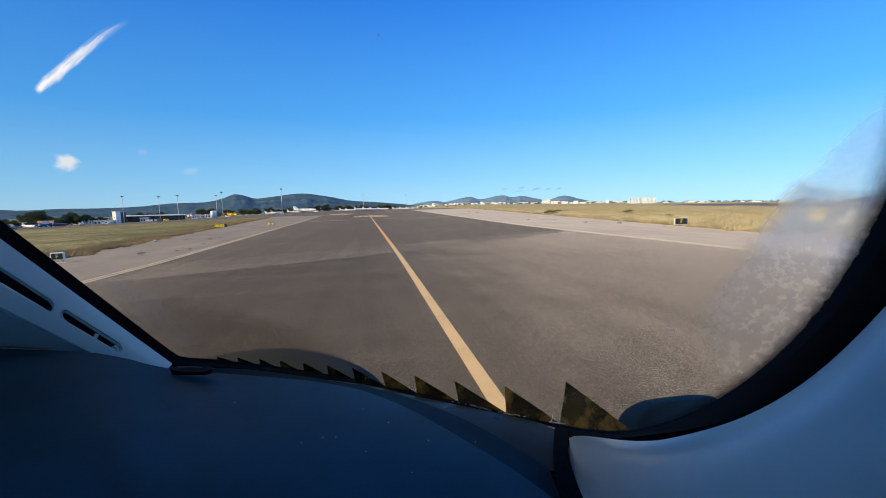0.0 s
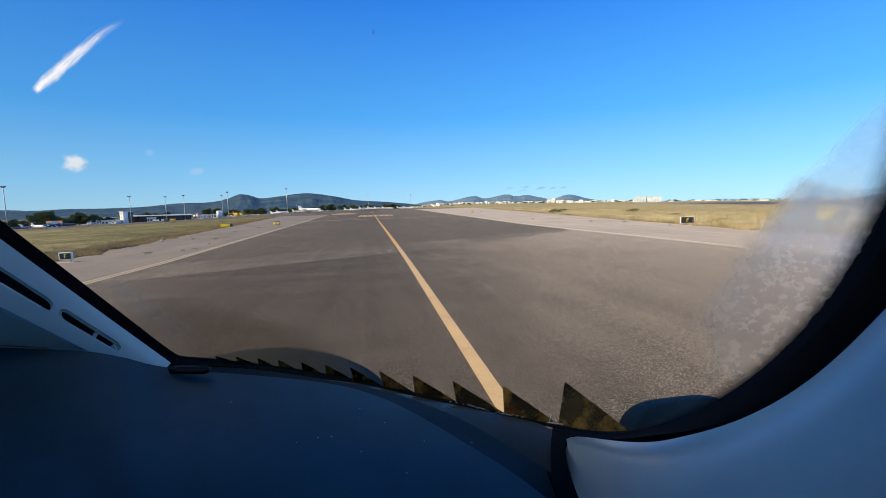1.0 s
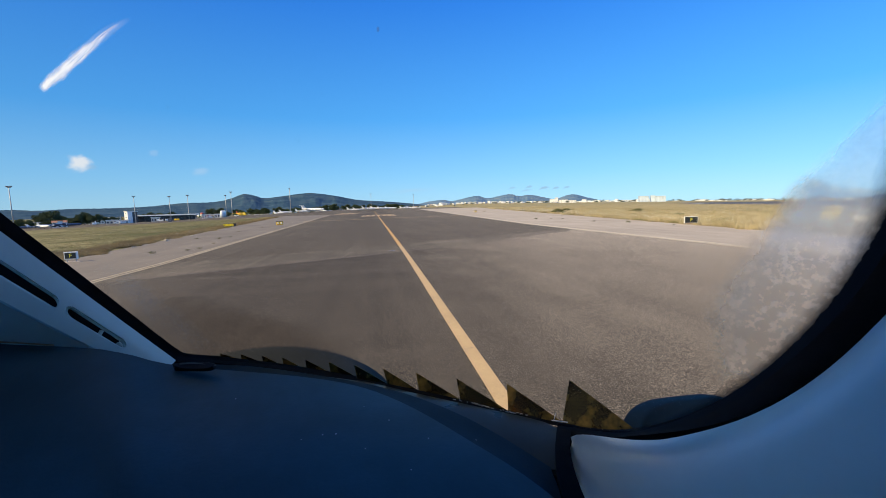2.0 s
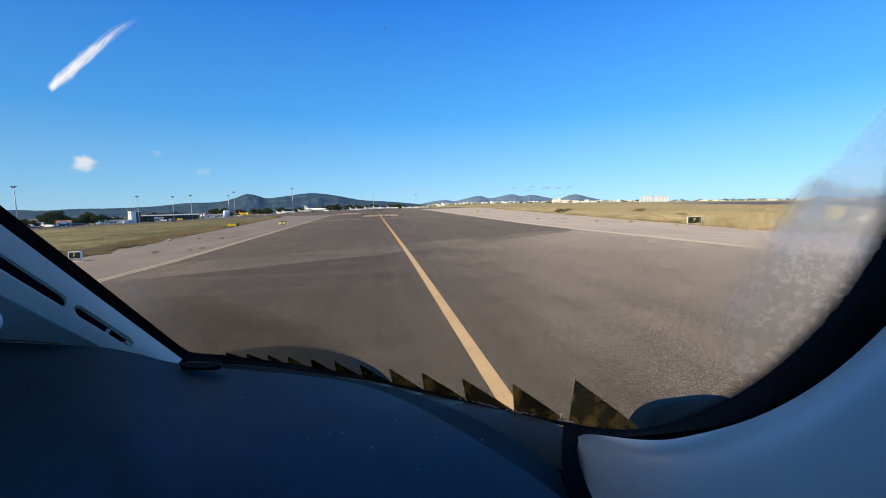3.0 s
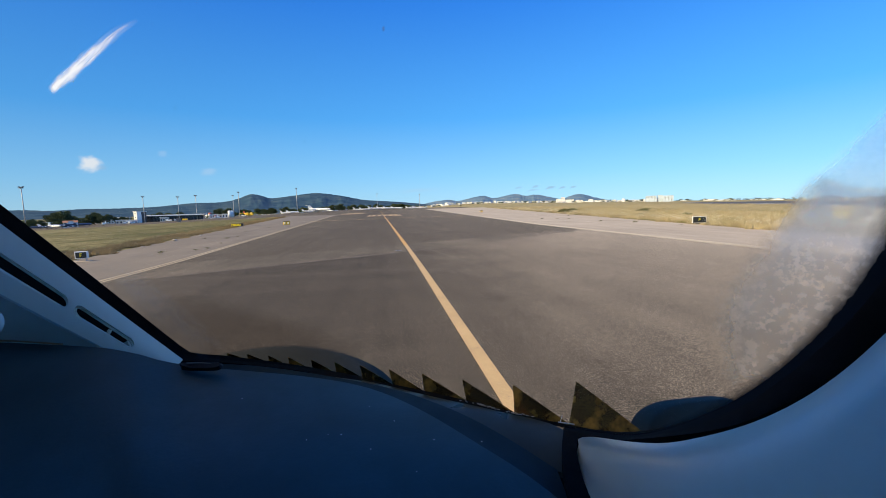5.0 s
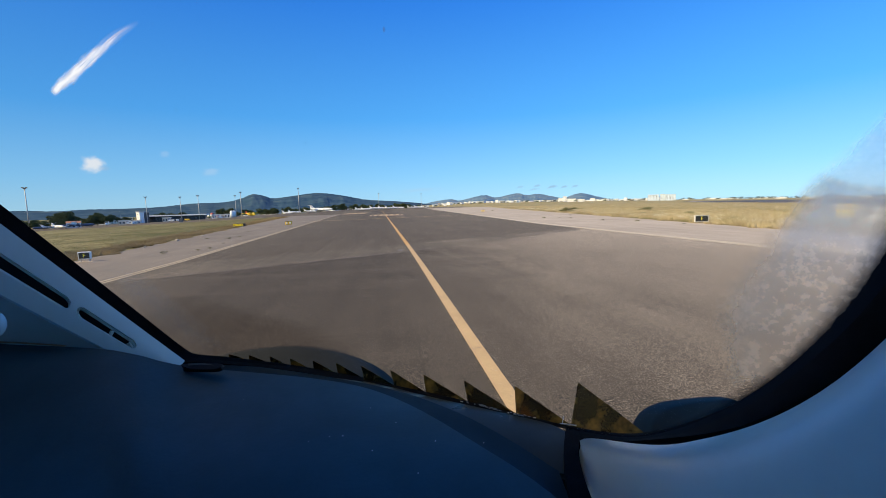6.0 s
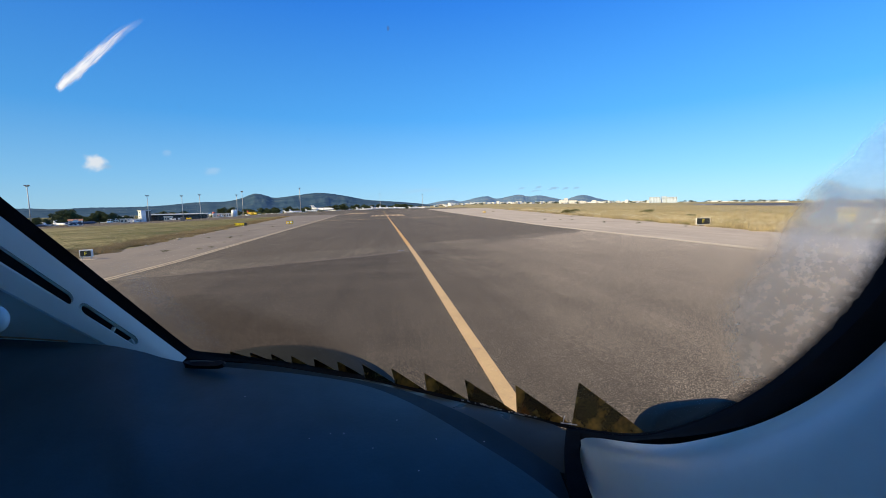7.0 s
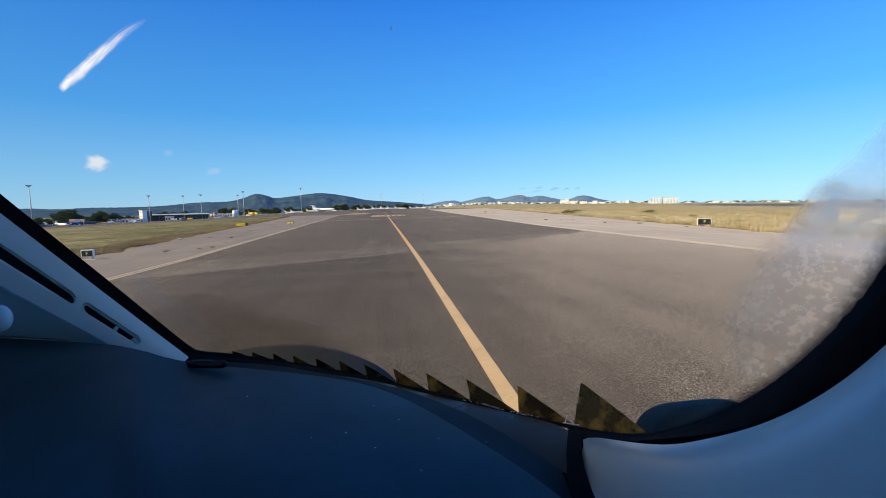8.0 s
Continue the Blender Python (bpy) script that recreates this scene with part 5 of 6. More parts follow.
def tufts(name, n, place, height, width, material, label, lean=0.35):
    """Loose dry blades, one triangle pair each, joined as stuff."""
    pts = place(n)
    patchy = 0.72 + 0.28 * np.sin(pts[:, 0] * 0.9 + np.sin(pts[:, 1] * 0.55) * 2) * np.sin(pts[:, 1] * 0.8 + 1.3)
    h = height * rng.uniform(0.45, 1.35, n) * patchy
    a = rng.uniform(0, 2 * np.pi, n)
    w = width * rng.uniform(0.5, 1.3, n)
    dx, dy = np.cos(a) * w / 2, np.sin(a) * w / 2
    lx, ly = rng.normal(0, lean, n) * h, rng.normal(0, lean, n) * h
    z = np.array([ground_z(x, y) for x, y in pts])
    v = np.empty((n, 4, 3))
    v[:, 0] = np.c_[pts[:, 0] - dx, pts[:, 1] - dy, z]
    v[:, 1] = np.c_[pts[:, 0] + dx, pts[:, 1] + dy, z]
    v[:, 2] = np.c_[pts[:, 0] + dx * 0.7 + lx * 0.5, pts[:, 1] + dy * 0.7 + ly * 0.5, z + h * 0.6]
    v[:, 3] = np.c_[pts[:, 0] + lx, pts[:, 1] + ly, z + h]
    base = np.arange(n) * 4
    faces = np.concatenate([np.c_[base, base + 1, base + 2], np.c_[base, base + 2, base + 3]])
    me = bpy.data.meshes.new(name)
    me.from_pydata(v.reshape(-1, 3), [], faces)
    me.materials.append(material)
    return tagged(new(name, me), label, "grass", "", "stuff")


def beside(edge, side, y0, y1, spread, power):
    def place(n):
        y = y0 + (y1 - y0) * rng.uniform(0, 1, n) ** power
        off = spread * rng.uniform(0, 1, n) ** 2.0
        wob = 0.5 * np.sin(y * 0.9) + 0.4 * np.sin(y * 2.3 + 1)
        x = np.array([edge(v) for v in y]) + side * (0.3 + off + wob)
        return np.c_[x, y]
    return place


tufts("dry_grass", 80000, beside(right_grass, 1, 14, 240, 36, 1.6), 0.46, 0.030, M_GRASS_DRY, "tall dry golden grass on the verge")
tufts("dry_grass", 30000, beside(right_grass, 1, 14, 240, 3, 1.6), 0.32, 0.026, M_GRASS_DRY, "tall dry golden grass on the verge")
tufts("dry_grass", 85000, beside(right_grass, 1, 20, 415, 150, 1.1), 0.42, 0.085, M_GRASS_DRY, "dry golden grass out in the field")
tufts("green_grass", 26000, beside(right_grass, 1, 30, 240, 60, 1.4), 0.40, 0.045, M_GRASS_GREEN, "greener tall grass among the dry straw")
tufts("verge_grass", 95000, beside(left_grass, -1, 14, 150, 46, 1.3), 0.12, 0.026, M_GRASS_GREEN, "low greenish dry grass on the verge", 0.9)
tufts("verge_grass", 52000, beside(left_grass, -1, 14, 150, 3.4, 1.3), 0.24, 0.024, M_GRASS_STRAW, "low brown straw along the shoulder", 0.6)


def umbels(n, place, label):
    """Pale flower heads above the grass, tiny three-sided caps."""
    pts = place(n)
    v, f = [], []
    for x, y in pts:
        z = ground_z(x, y) + rng.uniform(0.4, 0.62)
        s = rng.uniform(0.02, 0.05)
        k = len(v)
        v += [(x + s * math.cos(a), y + s * math.sin(a), z) for a in (0, 1.57, 3.14, 4.71)] + [(x, y, z + s * 0.7), (x, y, z - s * 0.5)]
        f += [(k, k + 1, k + 4), (k + 1, k + 2, k + 4), (k + 2, k + 3, k + 4), (k + 3, k, k + 4), (k, k + 5, k + 1), (k + 2, k + 5, k + 3)]
    me = bpy.data.meshes.new("flower_heads")
    me.from_pydata(v, [], f)
    me.materials.append(M_UMBEL)
    return tagged(new("flower_heads", me), label, "flowers", "", "stuff")


umbels(5200, beside(right_grass, 1, 18, 170, 30, 1.4), "pale dry flower heads above the grass")


def clump(n, r, h, size, seed):
    """Many small leaf faces in an uneven heap of lobes."""
    g = np.random.default_rng(seed)
    lobes = np.clip(g.normal(0, 0.38, (18, 3)), -0.75, 0.75) * (r, r, h * 0.5) + (0, 0, h * 0.5)
    which = g.integers(0, 18, n)
    d = g.normal(0, 1, (n, 3))
    d /= np.linalg.norm(d, axis=1)[:, None]
    rad = g.uniform(0.55, 1.05, n)[:, None] * g.uniform(0.25, 0.42, 18)[which][:, None]
    c = lobes[which] + d * rad * (r, r, h * 0.55)
    a, b = g.normal(0, 1, (n, 3)), g.normal(0, 1, (n, 3))
    a = a / np.linalg.norm(a, axis=1)[:, None] * size
    b = b / np.linalg.norm(b, axis=1)[:, None] * size * 0.6
    v = np.stack([c - a, c + b, c + a, c - b], 1)
    v[:, :, 2] = np.maximum(v[:, :, 2], 0.02)
    return v.reshape(-1, 3), np.arange(n * 4).reshape(-1, 4)


def leaf_mesh(name, data, material):
    me = bpy.data.meshes.new(name)
    me.from_pydata(data[0], [], data[1])
    me.materials.append(material)
    return me


def shrub(at, r, h, seed, dense=500):
    s = thing("shrub", "low green shrub in the dry grass", "shrub", at, seed * 40, "shrubs in the field")
    o = new("foliage", leaf_mesh("foliage", clump(dense, r, h, r * 0.10, seed), M_SHRUB))
    o.parent = s
    b = bmesh.new()
    rod(b, (0, 0, -0.05), (0, 0, h * 0.5), r * 0.05, r * 0.02)
    part("stem", b, M_BARK, s)
    return s


sh = shrub(on_ground(39.5, 86.0), 1.6, 1.1, 3)
for x, y, k in ((48, 60, 0.7), (64, 95, 1.0), (58, 120, 1.2), (75, 110, 1.1), (44, 66, 0.5)):
    copy_thing(sh, pose(*on_ground(x, y), 0, 0, x * 13) @ Matrix.Diagonal((k, k, k * 0.65, 1)))
weed = shrub((24.6, 44.0, -0.012), 0.28, 0.22, 7, 120)
tagged(weed, "small weed growing out of a concrete joint", "weed", "weeds on the shoulder")
for x, y, k in ((22.8, 57.1, 1.3), (24.3, 55.4, 0.8), (25.4, 54.1, 0.8), (26.2, 39.8, 1.2), (35.8, 135.9, 2.0), (25.9, 32.9, 0.7), (31.0, 66.0, 0.9), (-15.0, 37.5, 0.7), (-12.9, 36.4, 0.9), (-11.1, 26.4, 0.6), (-10.8, 27.3, 0.7), (-12.6, 38.3, 0.6), (-12.4, 25.3, 0.9), (-15.1, 48.6, 0.7), (-11.5, 31.3, 0.5), (-15.1, 58.1, 0.8)):
    copy_thing(weed, pose(x, y, -0.012, 0, 0, y * 17) @ Matrix.Diagonal((k * 1.3, k, k * 0.8, 1)))


def stone(at, r, seed):
    g = random.Random(seed)
    b = bmesh.new()
    bmesh.ops.create_icosphere(b, subdivisions=2, radius=r)
    for v in b.verts:
        v.co *= 1 + g.uniform(-0.2, 0.2)
        v.co.z = v.co.z * 0.5 + r * 0.35
    o = new("stone", finish(b, "stone", M_STONE))
    o.matrix_basis = pose(*at)
    return tagged(o, "pale field stone at the grass edge", "stone", "stones at the verge")


st = stone(on_ground(-17.6, 43.0), 0.16, 2)
for x, y, k in ((-16.9, 36.5, 1.2), (-16.2, 30.5, 0.7), (-20.5, 62, 0.9), (-15.7, 27, 0.6)):
    copy_thing(st, pose(*on_ground(x, y), 0, 0, y * 31) @ Matrix.Scale(k, 4))

# ---------------------------------------------------------------- trees


def tree(label, at, h, r, seed, leaves=4200, foliage=None):
    g = random.Random(seed)
    s = thing("tree", label, "tree", at, seed * 50, "trees round the airfield")
    b = bmesh.new()
    rod(b, (0, 0, -0.2), (0.1, 0.05, h * 0.45), h * 0.028, h * 0.018, 8)
    for k in range(6):
        a = k * 1.05 + g.uniform(0, 0.5)
        z = h * g.uniform(0.25, 0.45)
        rod(b, (0.05, 0, z), (math.cos(a) * r * 0.55, math.sin(a) * r * 0.55, z + h * 0.28), h * 0.012, h * 0.004, 6)
    part("trunk", b, M_BARK, s, "", True)
    v, f = clump(leaves, r, h * 0.75, r * 0.06, seed)
    v = np.array(v)
    v[:, 2] += h * 0.22
    o = new("crown", leaf_mesh("crown", (v, f), foliage or M_LEAF))
    o.parent = s
    return s


big = tree("dark green spreading pine beside the apron", on_ground(-168.4, 248.3), 9.2, 6.0, 4)
low = tree("dark green bushy tree at the field edge", on_ground(-188.8, 270.7), 9.0, 5.2, 9)
trees = (
    (low, -178.5, 253.5, 0.55), (low, -164.9, 238.6, 0.62), (low, -176.1, 242.9, 0.5), (low, -172.1, 267.4, 0.5), (low, -176.0, 279.1, 0.75), (low, -176.5, 284.7, 0.9), (low, -171.6, 281.9, 0.75), (low, -179.1, 300.7, 0.75), (low, -172.1, 257.8, 0.8), (low, -209.6, 364.0, 0.6), (low, -215.0, 383.9, 0.6), (big, -191.4, 256.5, 0.5), (low, -188.7, 246.0, 0.5), (low, -193.4, 242.3, 0.5), (low, -186.2, 376.5, 0.8), (low, -144.6, 394.3, 0.9), (low, -141.6, 406.0, 0.9), (low, -130.4, 461.9, 0.7), (low, -121.5, 454.0, 0.7), (low, -117.7, 465.3, 0.7), (low, -69.2, 394.0, 0.5),
)
far_tree = tree("dark green round tree in the distant town", on_ground(557.6, 830.1), 7.0, 5.4, 12, 700, M_LEAF_FAR)
tr = random.Random(8)
for k in range(80):
    az = radians(tr.choice((tr.uniform(9.0, 34.0), tr.uniform(9.0, 56.0))))
    d = tr.uniform(900, 1350)
    s = tr.uniform(0.5, 1.15)
    x, y, z = on_ground(d * math.sin(az), d * math.cos(az))
    copy_thing(far_tree, pose(x, y, z - 1.4 * s, 0, 0, k * 47) @ Matrix.Diagonal((s * tr.uniform(1.0, 1.6), s, s * tr.uniform(0.8, 1.1), 1)))
belt = random.Random(31)
for k in range(105):
    az = radians(belt.choice((belt.uniform(-38.5, -34.6), belt.uniform(-33.4, -31.4))) if k < 25 else belt.uniform(-27.0, 4.0))
    d = belt.uniform(400, 520) if k < 25 else belt.uniform(560, 760)
    s = belt.uniform(0.6, 1.15) if k < 25 else belt.uniform(0.6, 1.3)
    x, y, z = on_ground(d * math.sin(az), d * math.cos(az))
    copy_thing(low, pose(x, y, z - 0.8 * s, 0, 0, k * 61) @ Matrix.Diagonal((s * belt.uniform(0.9, 1.5), s, s * belt.uniform(0.7, 1.0), 1)))
for src, x, y, k in trees:
    copy_thing(src, pose(*on_ground(x, y), 0, 0, x * 7) @ Matrix.Scale(k, 4))

# ---------------------------------------------------------------- floodlight masts


def mast(at, h, turn=0.0):
    s = thing("floodlight_mast", "tall grey steel apron floodlight mast", "light mast", at, turn, "floodlight masts of the apron")
    b = bmesh.new()
    rod(b, (0, 0, 0), (0, 0, h), 0.34, 0.20, 10)
    part("pole", b, M_STEEL, s, "", True)
    part("footing", one_box((0, 0, 0.2), (1.2, 1.2, 0.5), 0, 0.05), M_SHOULDER, s)
    head = part("head_frame", one_box((0, 0, h + 0.1), (2.2, 0.5, 0.14), 0, 0.03), M_STEEL, s)
    for x in (-0.95, -0.32, 0.32, 0.95):
        for y in (-0.4, 0.4):
            part("floodlight", one_box((x, y, h + 0.42 + 0.5 * abs(x)), (0.42, 0.36, 0.62), 0, 0.05), M_LAMP, head)
    b = bmesh.new()
    rod(b, (0, 0, h), (0, 0, h + 1.5), 0.04, 0.02, 6)
    part("lightning_rod", b, M_STEEL, s)
    return s


MASTS = ((-198.4, 263.7, 22.8), (-138.3, 266.2, 14.7), (-124.9, 278.3, 14.2), (-118.0, 286.7, 14.8), (-104.3, 313.1, 14.7), (-113.1, 352.3, 18.7), (-68.7, 353.4, 19.2), (-6.8, 600.0, 21.9), (55.3, 617.5, 20.3))
first = mast(on_ground(MASTS[0][0], MASTS[0][1]), MASTS[0][2])
for x, y, h in MASTS[1:]:
    copy_thing(first, pose(*on_ground(x, y), 0, 0, x) @ Matrix.Scale(h / MASTS[0][2], 4))

# ---------------------------------------------------------------- buildings


def building(name, label, at, turn, sx, sy, h, wall, roof, cols, rows, group="", pitched=False, cat="building", win=(0.5, 0.5)):
    s = thing(name, label, cat, at, turn, group)
    part("wall", one_box((0, 0, h / 2 - 0.5), (sx, sy, h + 1.0)), wall, s)
    if pitched:
        b = bmesh.new()
        e, r = 0.4, sy * 0.22
        vs = [b.verts.new(p) for p in ((-sx / 2 - e, -sy / 2 - e, h), (sx / 2 + e, -sy / 2 - e, h), (sx / 2 + e, sy / 2 + e, h), (-sx / 2 - e, sy / 2 + e, h), (-sx / 2 - e, 0, h + r), (sx / 2 + e, 0, h + r))]
        for f in ((0, 1, 5, 4), (2, 3, 4, 5), (0, 4, 3), (1, 2, 5), (3, 2, 1, 0)):
            b.faces.new([vs[i] for i in f])
        part("roof", b, roof, s)
    else:
        part("roof", one_box((0, 0, h + 0.15), (sx + 0.5, sy + 0.5, 0.4)), roof, s)
    for i in range(cols):
        for j in range(rows):
            x, z = sx * ((i + 0.5) / cols - 0.5), h * ((j + 0.5) / rows)
            part("window", one_box((x, -sy / 2 - 0.02, z), (sx / cols * win[0], 0.12, h / rows * win[1])), M_PANE, s)
    part("door", one_box((sx * 0.31, -sy / 2 - 0.03, 1.05), (1.1, 0.12, 2.1)), M_GREYWALL, s)
    return s


building("control_building", "white plastered tower block beside a low annex", on_ground(-144.0, 270.0), -30, 3.0, 2.6, 6.6, M_WHITE, M_FLATROOF, 1, 3, win=(0.2, 0.2))
building("annex", "low white plastered airport annex", on_ground(-142.5, 261.7), 20, 5.6, 5.0, 1.5, M_WHITE, M_FLATROOF, 4, 1)
# second block added in brown-grey as the white tower's side in shade
building("tower_shaded_side", "brown-grey block for the shaded right side of the tower", on_ground(-142.8, 272.9), -30, 3.0, 2.6, 6.4, M_TOWER_SHADE, M_FLATROOF, 1, 4)

hangar = thing("terminal", "long low terminal with a white roof edge and dark glazed front", "building", on_ground(-129.9, 283.7), 14)
hangar.scale = (0.62, 0.7, 0.70)
part("wall", one_box((0, 6, 2.0), (50, 12, 4.6)), M_DARKWALL, hangar)
part("roof", one_box((0, 5, 5.1), (54, 18, 1.0), 0, 0.15), M_WHITE, hangar, "long white roof edge")
part("soffit", one_box((0, 4, 4.5), (52, 16, 0.3)), M_DARKWALL, hangar)
for k in range(16):
    w = part("window", one_box((-23.5 + k * 3.13, -0.08, 2.1), (2.9, 0.2, 3.4)), M_DARKWALL, hangar)
    part("mullion", one_box((-25.0 + k * 3.13, -0.2, 2.1), (0.10, 0.2, 3.6)), M_LAMP, w)
for k in range(8):
    b = bmesh.new()
    rod(b, (-24 + k * 6.8, -3.4, -1.0), (-24 + k * 6.8, -3.4, 4.6), 0.14)
    part("column", b, M_LAMP, hangar)

for (x, y), t, sx, h, m in (((-116.2, 308.9), 15, 5, 2.6, M_WHITE), ((-113.7, 315.1), 10, 4, 2.2, M_CREAM), ((-108.7, 311.6), 10, 5, 2.4, M_WHITE), ((-129.8, 270.5), 20, 4, 2.2, M_CREAM), ((-147.9, 261.0), 25, 5, 2.0, M_CREAM)):
    building("hut", "small pale airport service hut", on_ground(x, y), t, sx, 4.5, h, m, M_FLATROOF, 3, 1, "service huts")

tank = thing("storage_tank", "round red and white storage tank on legs", "tank", on_ground(-106.9, 278.2))
b = bmesh.new()
ball(b, (0, 0, 3.4), (1.9, 1.9, 1.9), 20, 14)
part("vessel", b, M_SIGN_WHITE, tank, "", True)
b = bmesh.new()
ball(b, (0, 0, 3.9), (1.86, 1.86, 1.55), 20, 14)
part("red_cap", b, M_RED, tank, "", True)
for k in range(4):
    b = bmesh.new()
    a = k * math.pi / 2
    rod(b, (math.cos(a) * 1.5, math.sin(a) * 1.5, -0.3), (math.cos(a) * 1.4, math.sin(a) * 1.4, 2.6), 0.12)
    part("leg", b, M_STEEL, tank)
tank.scale = (0.62, 0.62, 0.72)
copy_thing(tank, pose(*on_ground(-106.1, 283.8), 0, 0, 40) @ Matrix.Diagonal((0.7, 0.7, 0.5, 1)))
for x, y in ((-103.1, 300.8), (-102.5, 303.2)):
    t = thing("silo", "white cylindrical fuel silo", "tank", on_ground(x, y), 0, "fuel silos")
    b = bmesh.new()
    rod(b, (0, 0, -0.3), (0, 0, 4.4), 1.1, sides=20)
    part("shell", b, M_WHITE, t, "", True)
    b = bmesh.new()
    rod(b, (0, 0, 4.4), (0, 0, 4.9), 1.15, 0.2, 20)
    part("lid", b, M_STEEL, t)

# town on the right: houses, apartment slabs
g = random.Random(21)
house = building("house", "white plastered house with flat roof in the distant town", on_ground(330, 1450), 5, 11, 8, 5.5, M_WHITE, M_FLATROOF, 4, 2, "houses of the distant town")
tiled = building("house", "white house with terracotta tiled roof in the distant town", on_ground(250, 1500), -8, 10, 8, 4.5, M_WHITE, M_ROOF, 3, 2, "houses of the distant town", True)
small = building("house", "small white house in the distant town", on_ground(150, 1240), 12, 9, 7, 5.0, M_WHITE, M_FLATROOF, 2, 1, "houses of the distant town")
shed = building("warehouse", "long low white warehouse on the horizon", on_ground(853, 981), -40, 30, 14, 3.4, M_WHITE, M_FLATROOF, 0, 0, "warehouses on the horizon")
for k in range(205):
    az = radians(g.uniform(7.0, 36.0))
    d = g.uniform(1200, 2100)
    x, y = d * math.sin(az), d * math.cos(az)
    src = g.choice((tiled, house, small, small, small))
    copy_thing(src, pose(*on_ground(x, y), 0, 0, -math.degrees(az) + g.uniform(-35, 35)) @ Matrix.Scale(g.uniform(0.45, 1.0), 4))


def many(name, label, category, sources, count, bearings, reach, size, sink, material, seed):
    """Far repeats too many to count, joined into one mesh from the given (vertices, faces)."""
    q = np.random.default_rng(seed)
    verts, faces, at = [], [], 0
    for k in range(count):
        v, f = sources[k % len(sources)]
        az, d, s, a = radians(q.uniform(*bearings)), q.uniform(*reach), q.uniform(*size), q.uniform(0, 6.28)
        x, y, z = on_ground(d * math.sin(az), d * math.cos(az))
        turn = np.array(((math.cos(a), math.sin(a), 0), (-math.sin(a), math.cos(a), 0), (0, 0, 1)))
        verts.append((v * (s * q.uniform(0.9, 1.7), s, s * q.uniform(0.7, 1.05))) @ turn + (x, y, z - sink * s))
        faces += [tuple(i + at for i in face) for face in f]
        at += len(v)
    me = bpy.data.meshes.new(name)
    me.from_pydata(np.concatenate(verts), [], faces)
    me.materials.append(material)
    return tagged(new(name, me), label, category, "", "stuff")


def mesh_lists(data):
    return np.array([v.co[:] for v in data.vertices]), [tuple(p.vertices) for p in data.polygons]


walls = [mesh_lists(finish(one_box((0, 0, h / 2 - 0.5), (w, dd, h + 1.0)), "far_walls", M_WHITE)) for w, dd, h in ((9, 7, 5.0), (14, 8, 6.0), (7, 7, 7.5))]
many("distant_houses", "small white houses crowded in the distant town", "houses", walls, 420, (8.0, 36.0), (1150, 2000), (0.55, 1.1), 0.0, M_WHITE, 3)
many("distant_houses", "small white houses below the wooded hills", "houses", walls, 70, (-27.0, 6.0), (800, 1300), (0.4, 0.9), 0.0, M_WHITE, 4)
crowns = [mesh_lists(leaf_mesh("far_crowns", clump(170, 5.4, 7.0, 0.55, k), M_LEAF_FAR)) for k in (40, 41, 42)]
many("distant_trees", "dark green trees scattered through the distant town", "trees", crowns, 190, (7.0, 56.0), (1100, 1800), (0.5, 1.3), 0.5, M_LEAF_FAR, 5)
many("distant_trees", "dark green trees below the wooded hills", "trees", crowns, 150, (-40.0, 6.0), (600, 1000), (0.6, 1.3), 0.5, M_LEAF, 6)
for k in range(22):
    az = radians(g.uniform(38.0, 56.0))
    d = g.uniform(1100, 1500)
    x, y = d * math.sin(az), d * math.cos(az)
    copy_thing(g.choice((shed, shed, house)), pose(*on_ground(x, y), 0, 0, -math.degrees(az) + g.uniform(-15, 15)) @ Matrix.Scale(g.uniform(0.35, 0.7), 4))
for k in range(60):
    az = radians(g.uniform(-24.0, 7.0))
    d = g.uniform(760, 1250)
    x, y = d * math.sin(az), d * math.cos(az)
    copy_thing(g.choice((tiled, house, house, house)), pose(*on_ground(x, y), 0, 0, -math.degrees(az) + g.uniform(-35, 35)) @ Matrix.Scale(g.uniform(0.4, 0.8), 4))
for (px, d, w, h) in ((34.90, 900, 18, 11.2), (35.90, 905, 8, 12.1), (36.75, 900, 17, 11.2)):
    az = radians(px)
    building("apartment_block", "white slab apartment block on the horizon", on_ground(d * math.sin(az), d * math.cos(az)), -px + 6, w, 12, h, M_BLOCK, M_BLOCK, 7, 5, "apartment blocks", win=(0.36, 0.36))
for (px, d, w, h) in ((23.92, 960, 12, 8.1), (24.43, 980, 8, 11.9), (25.29, 950, 18, 6.5), (26.50, 960, 14, 5.0)):
    az = radians(px)
    building("old_town_block", "white stepped old-town building below the hill", on_ground(d * math.sin(az), d * math.cos(az)), -px, w, 12, h, M_WHITE, M_FLATROOF, 5, 3, "old-town buildings", win=(0.25, 0.3))
for (px, d, w, h) in ((-30.31, 520, 16, 4.9), (-29.50, 540, 14, 5.2)):
    az = radians(px)
    building("apartment_block", "pale apartment block among trees behind the apron", on_ground(d * math.sin(az), d * math.cos(az)), -px, w, 12, h, M_CREAM, M_FLATROOF, 7, 3, "apartment blocks")

# ---------------------------------------------------------------- parked aircraft and vehicles


def lathe(profile, sides=20):
    """A body of revolution along y from (y, radius, z shift) stations."""
    bm = bmesh.new()
    rings = []
    for y, r, dz in profile:
        rings.append([bm.verts.new((math.cos(2 * math.pi * i / sides) * r, y, math.sin(2 * math.pi * i / sides) * r + dz)) for i in range(sides)])
    for a, b in zip(rings, rings[1:]):
        for i in range(sides):
            bm.faces.new((a[i], a[(i + 1) % sides], b[(i + 1) % sides], b[i]))
    bm.faces.new(rings[0])
    bm.faces.new(rings[-1][::-1])
    return bm


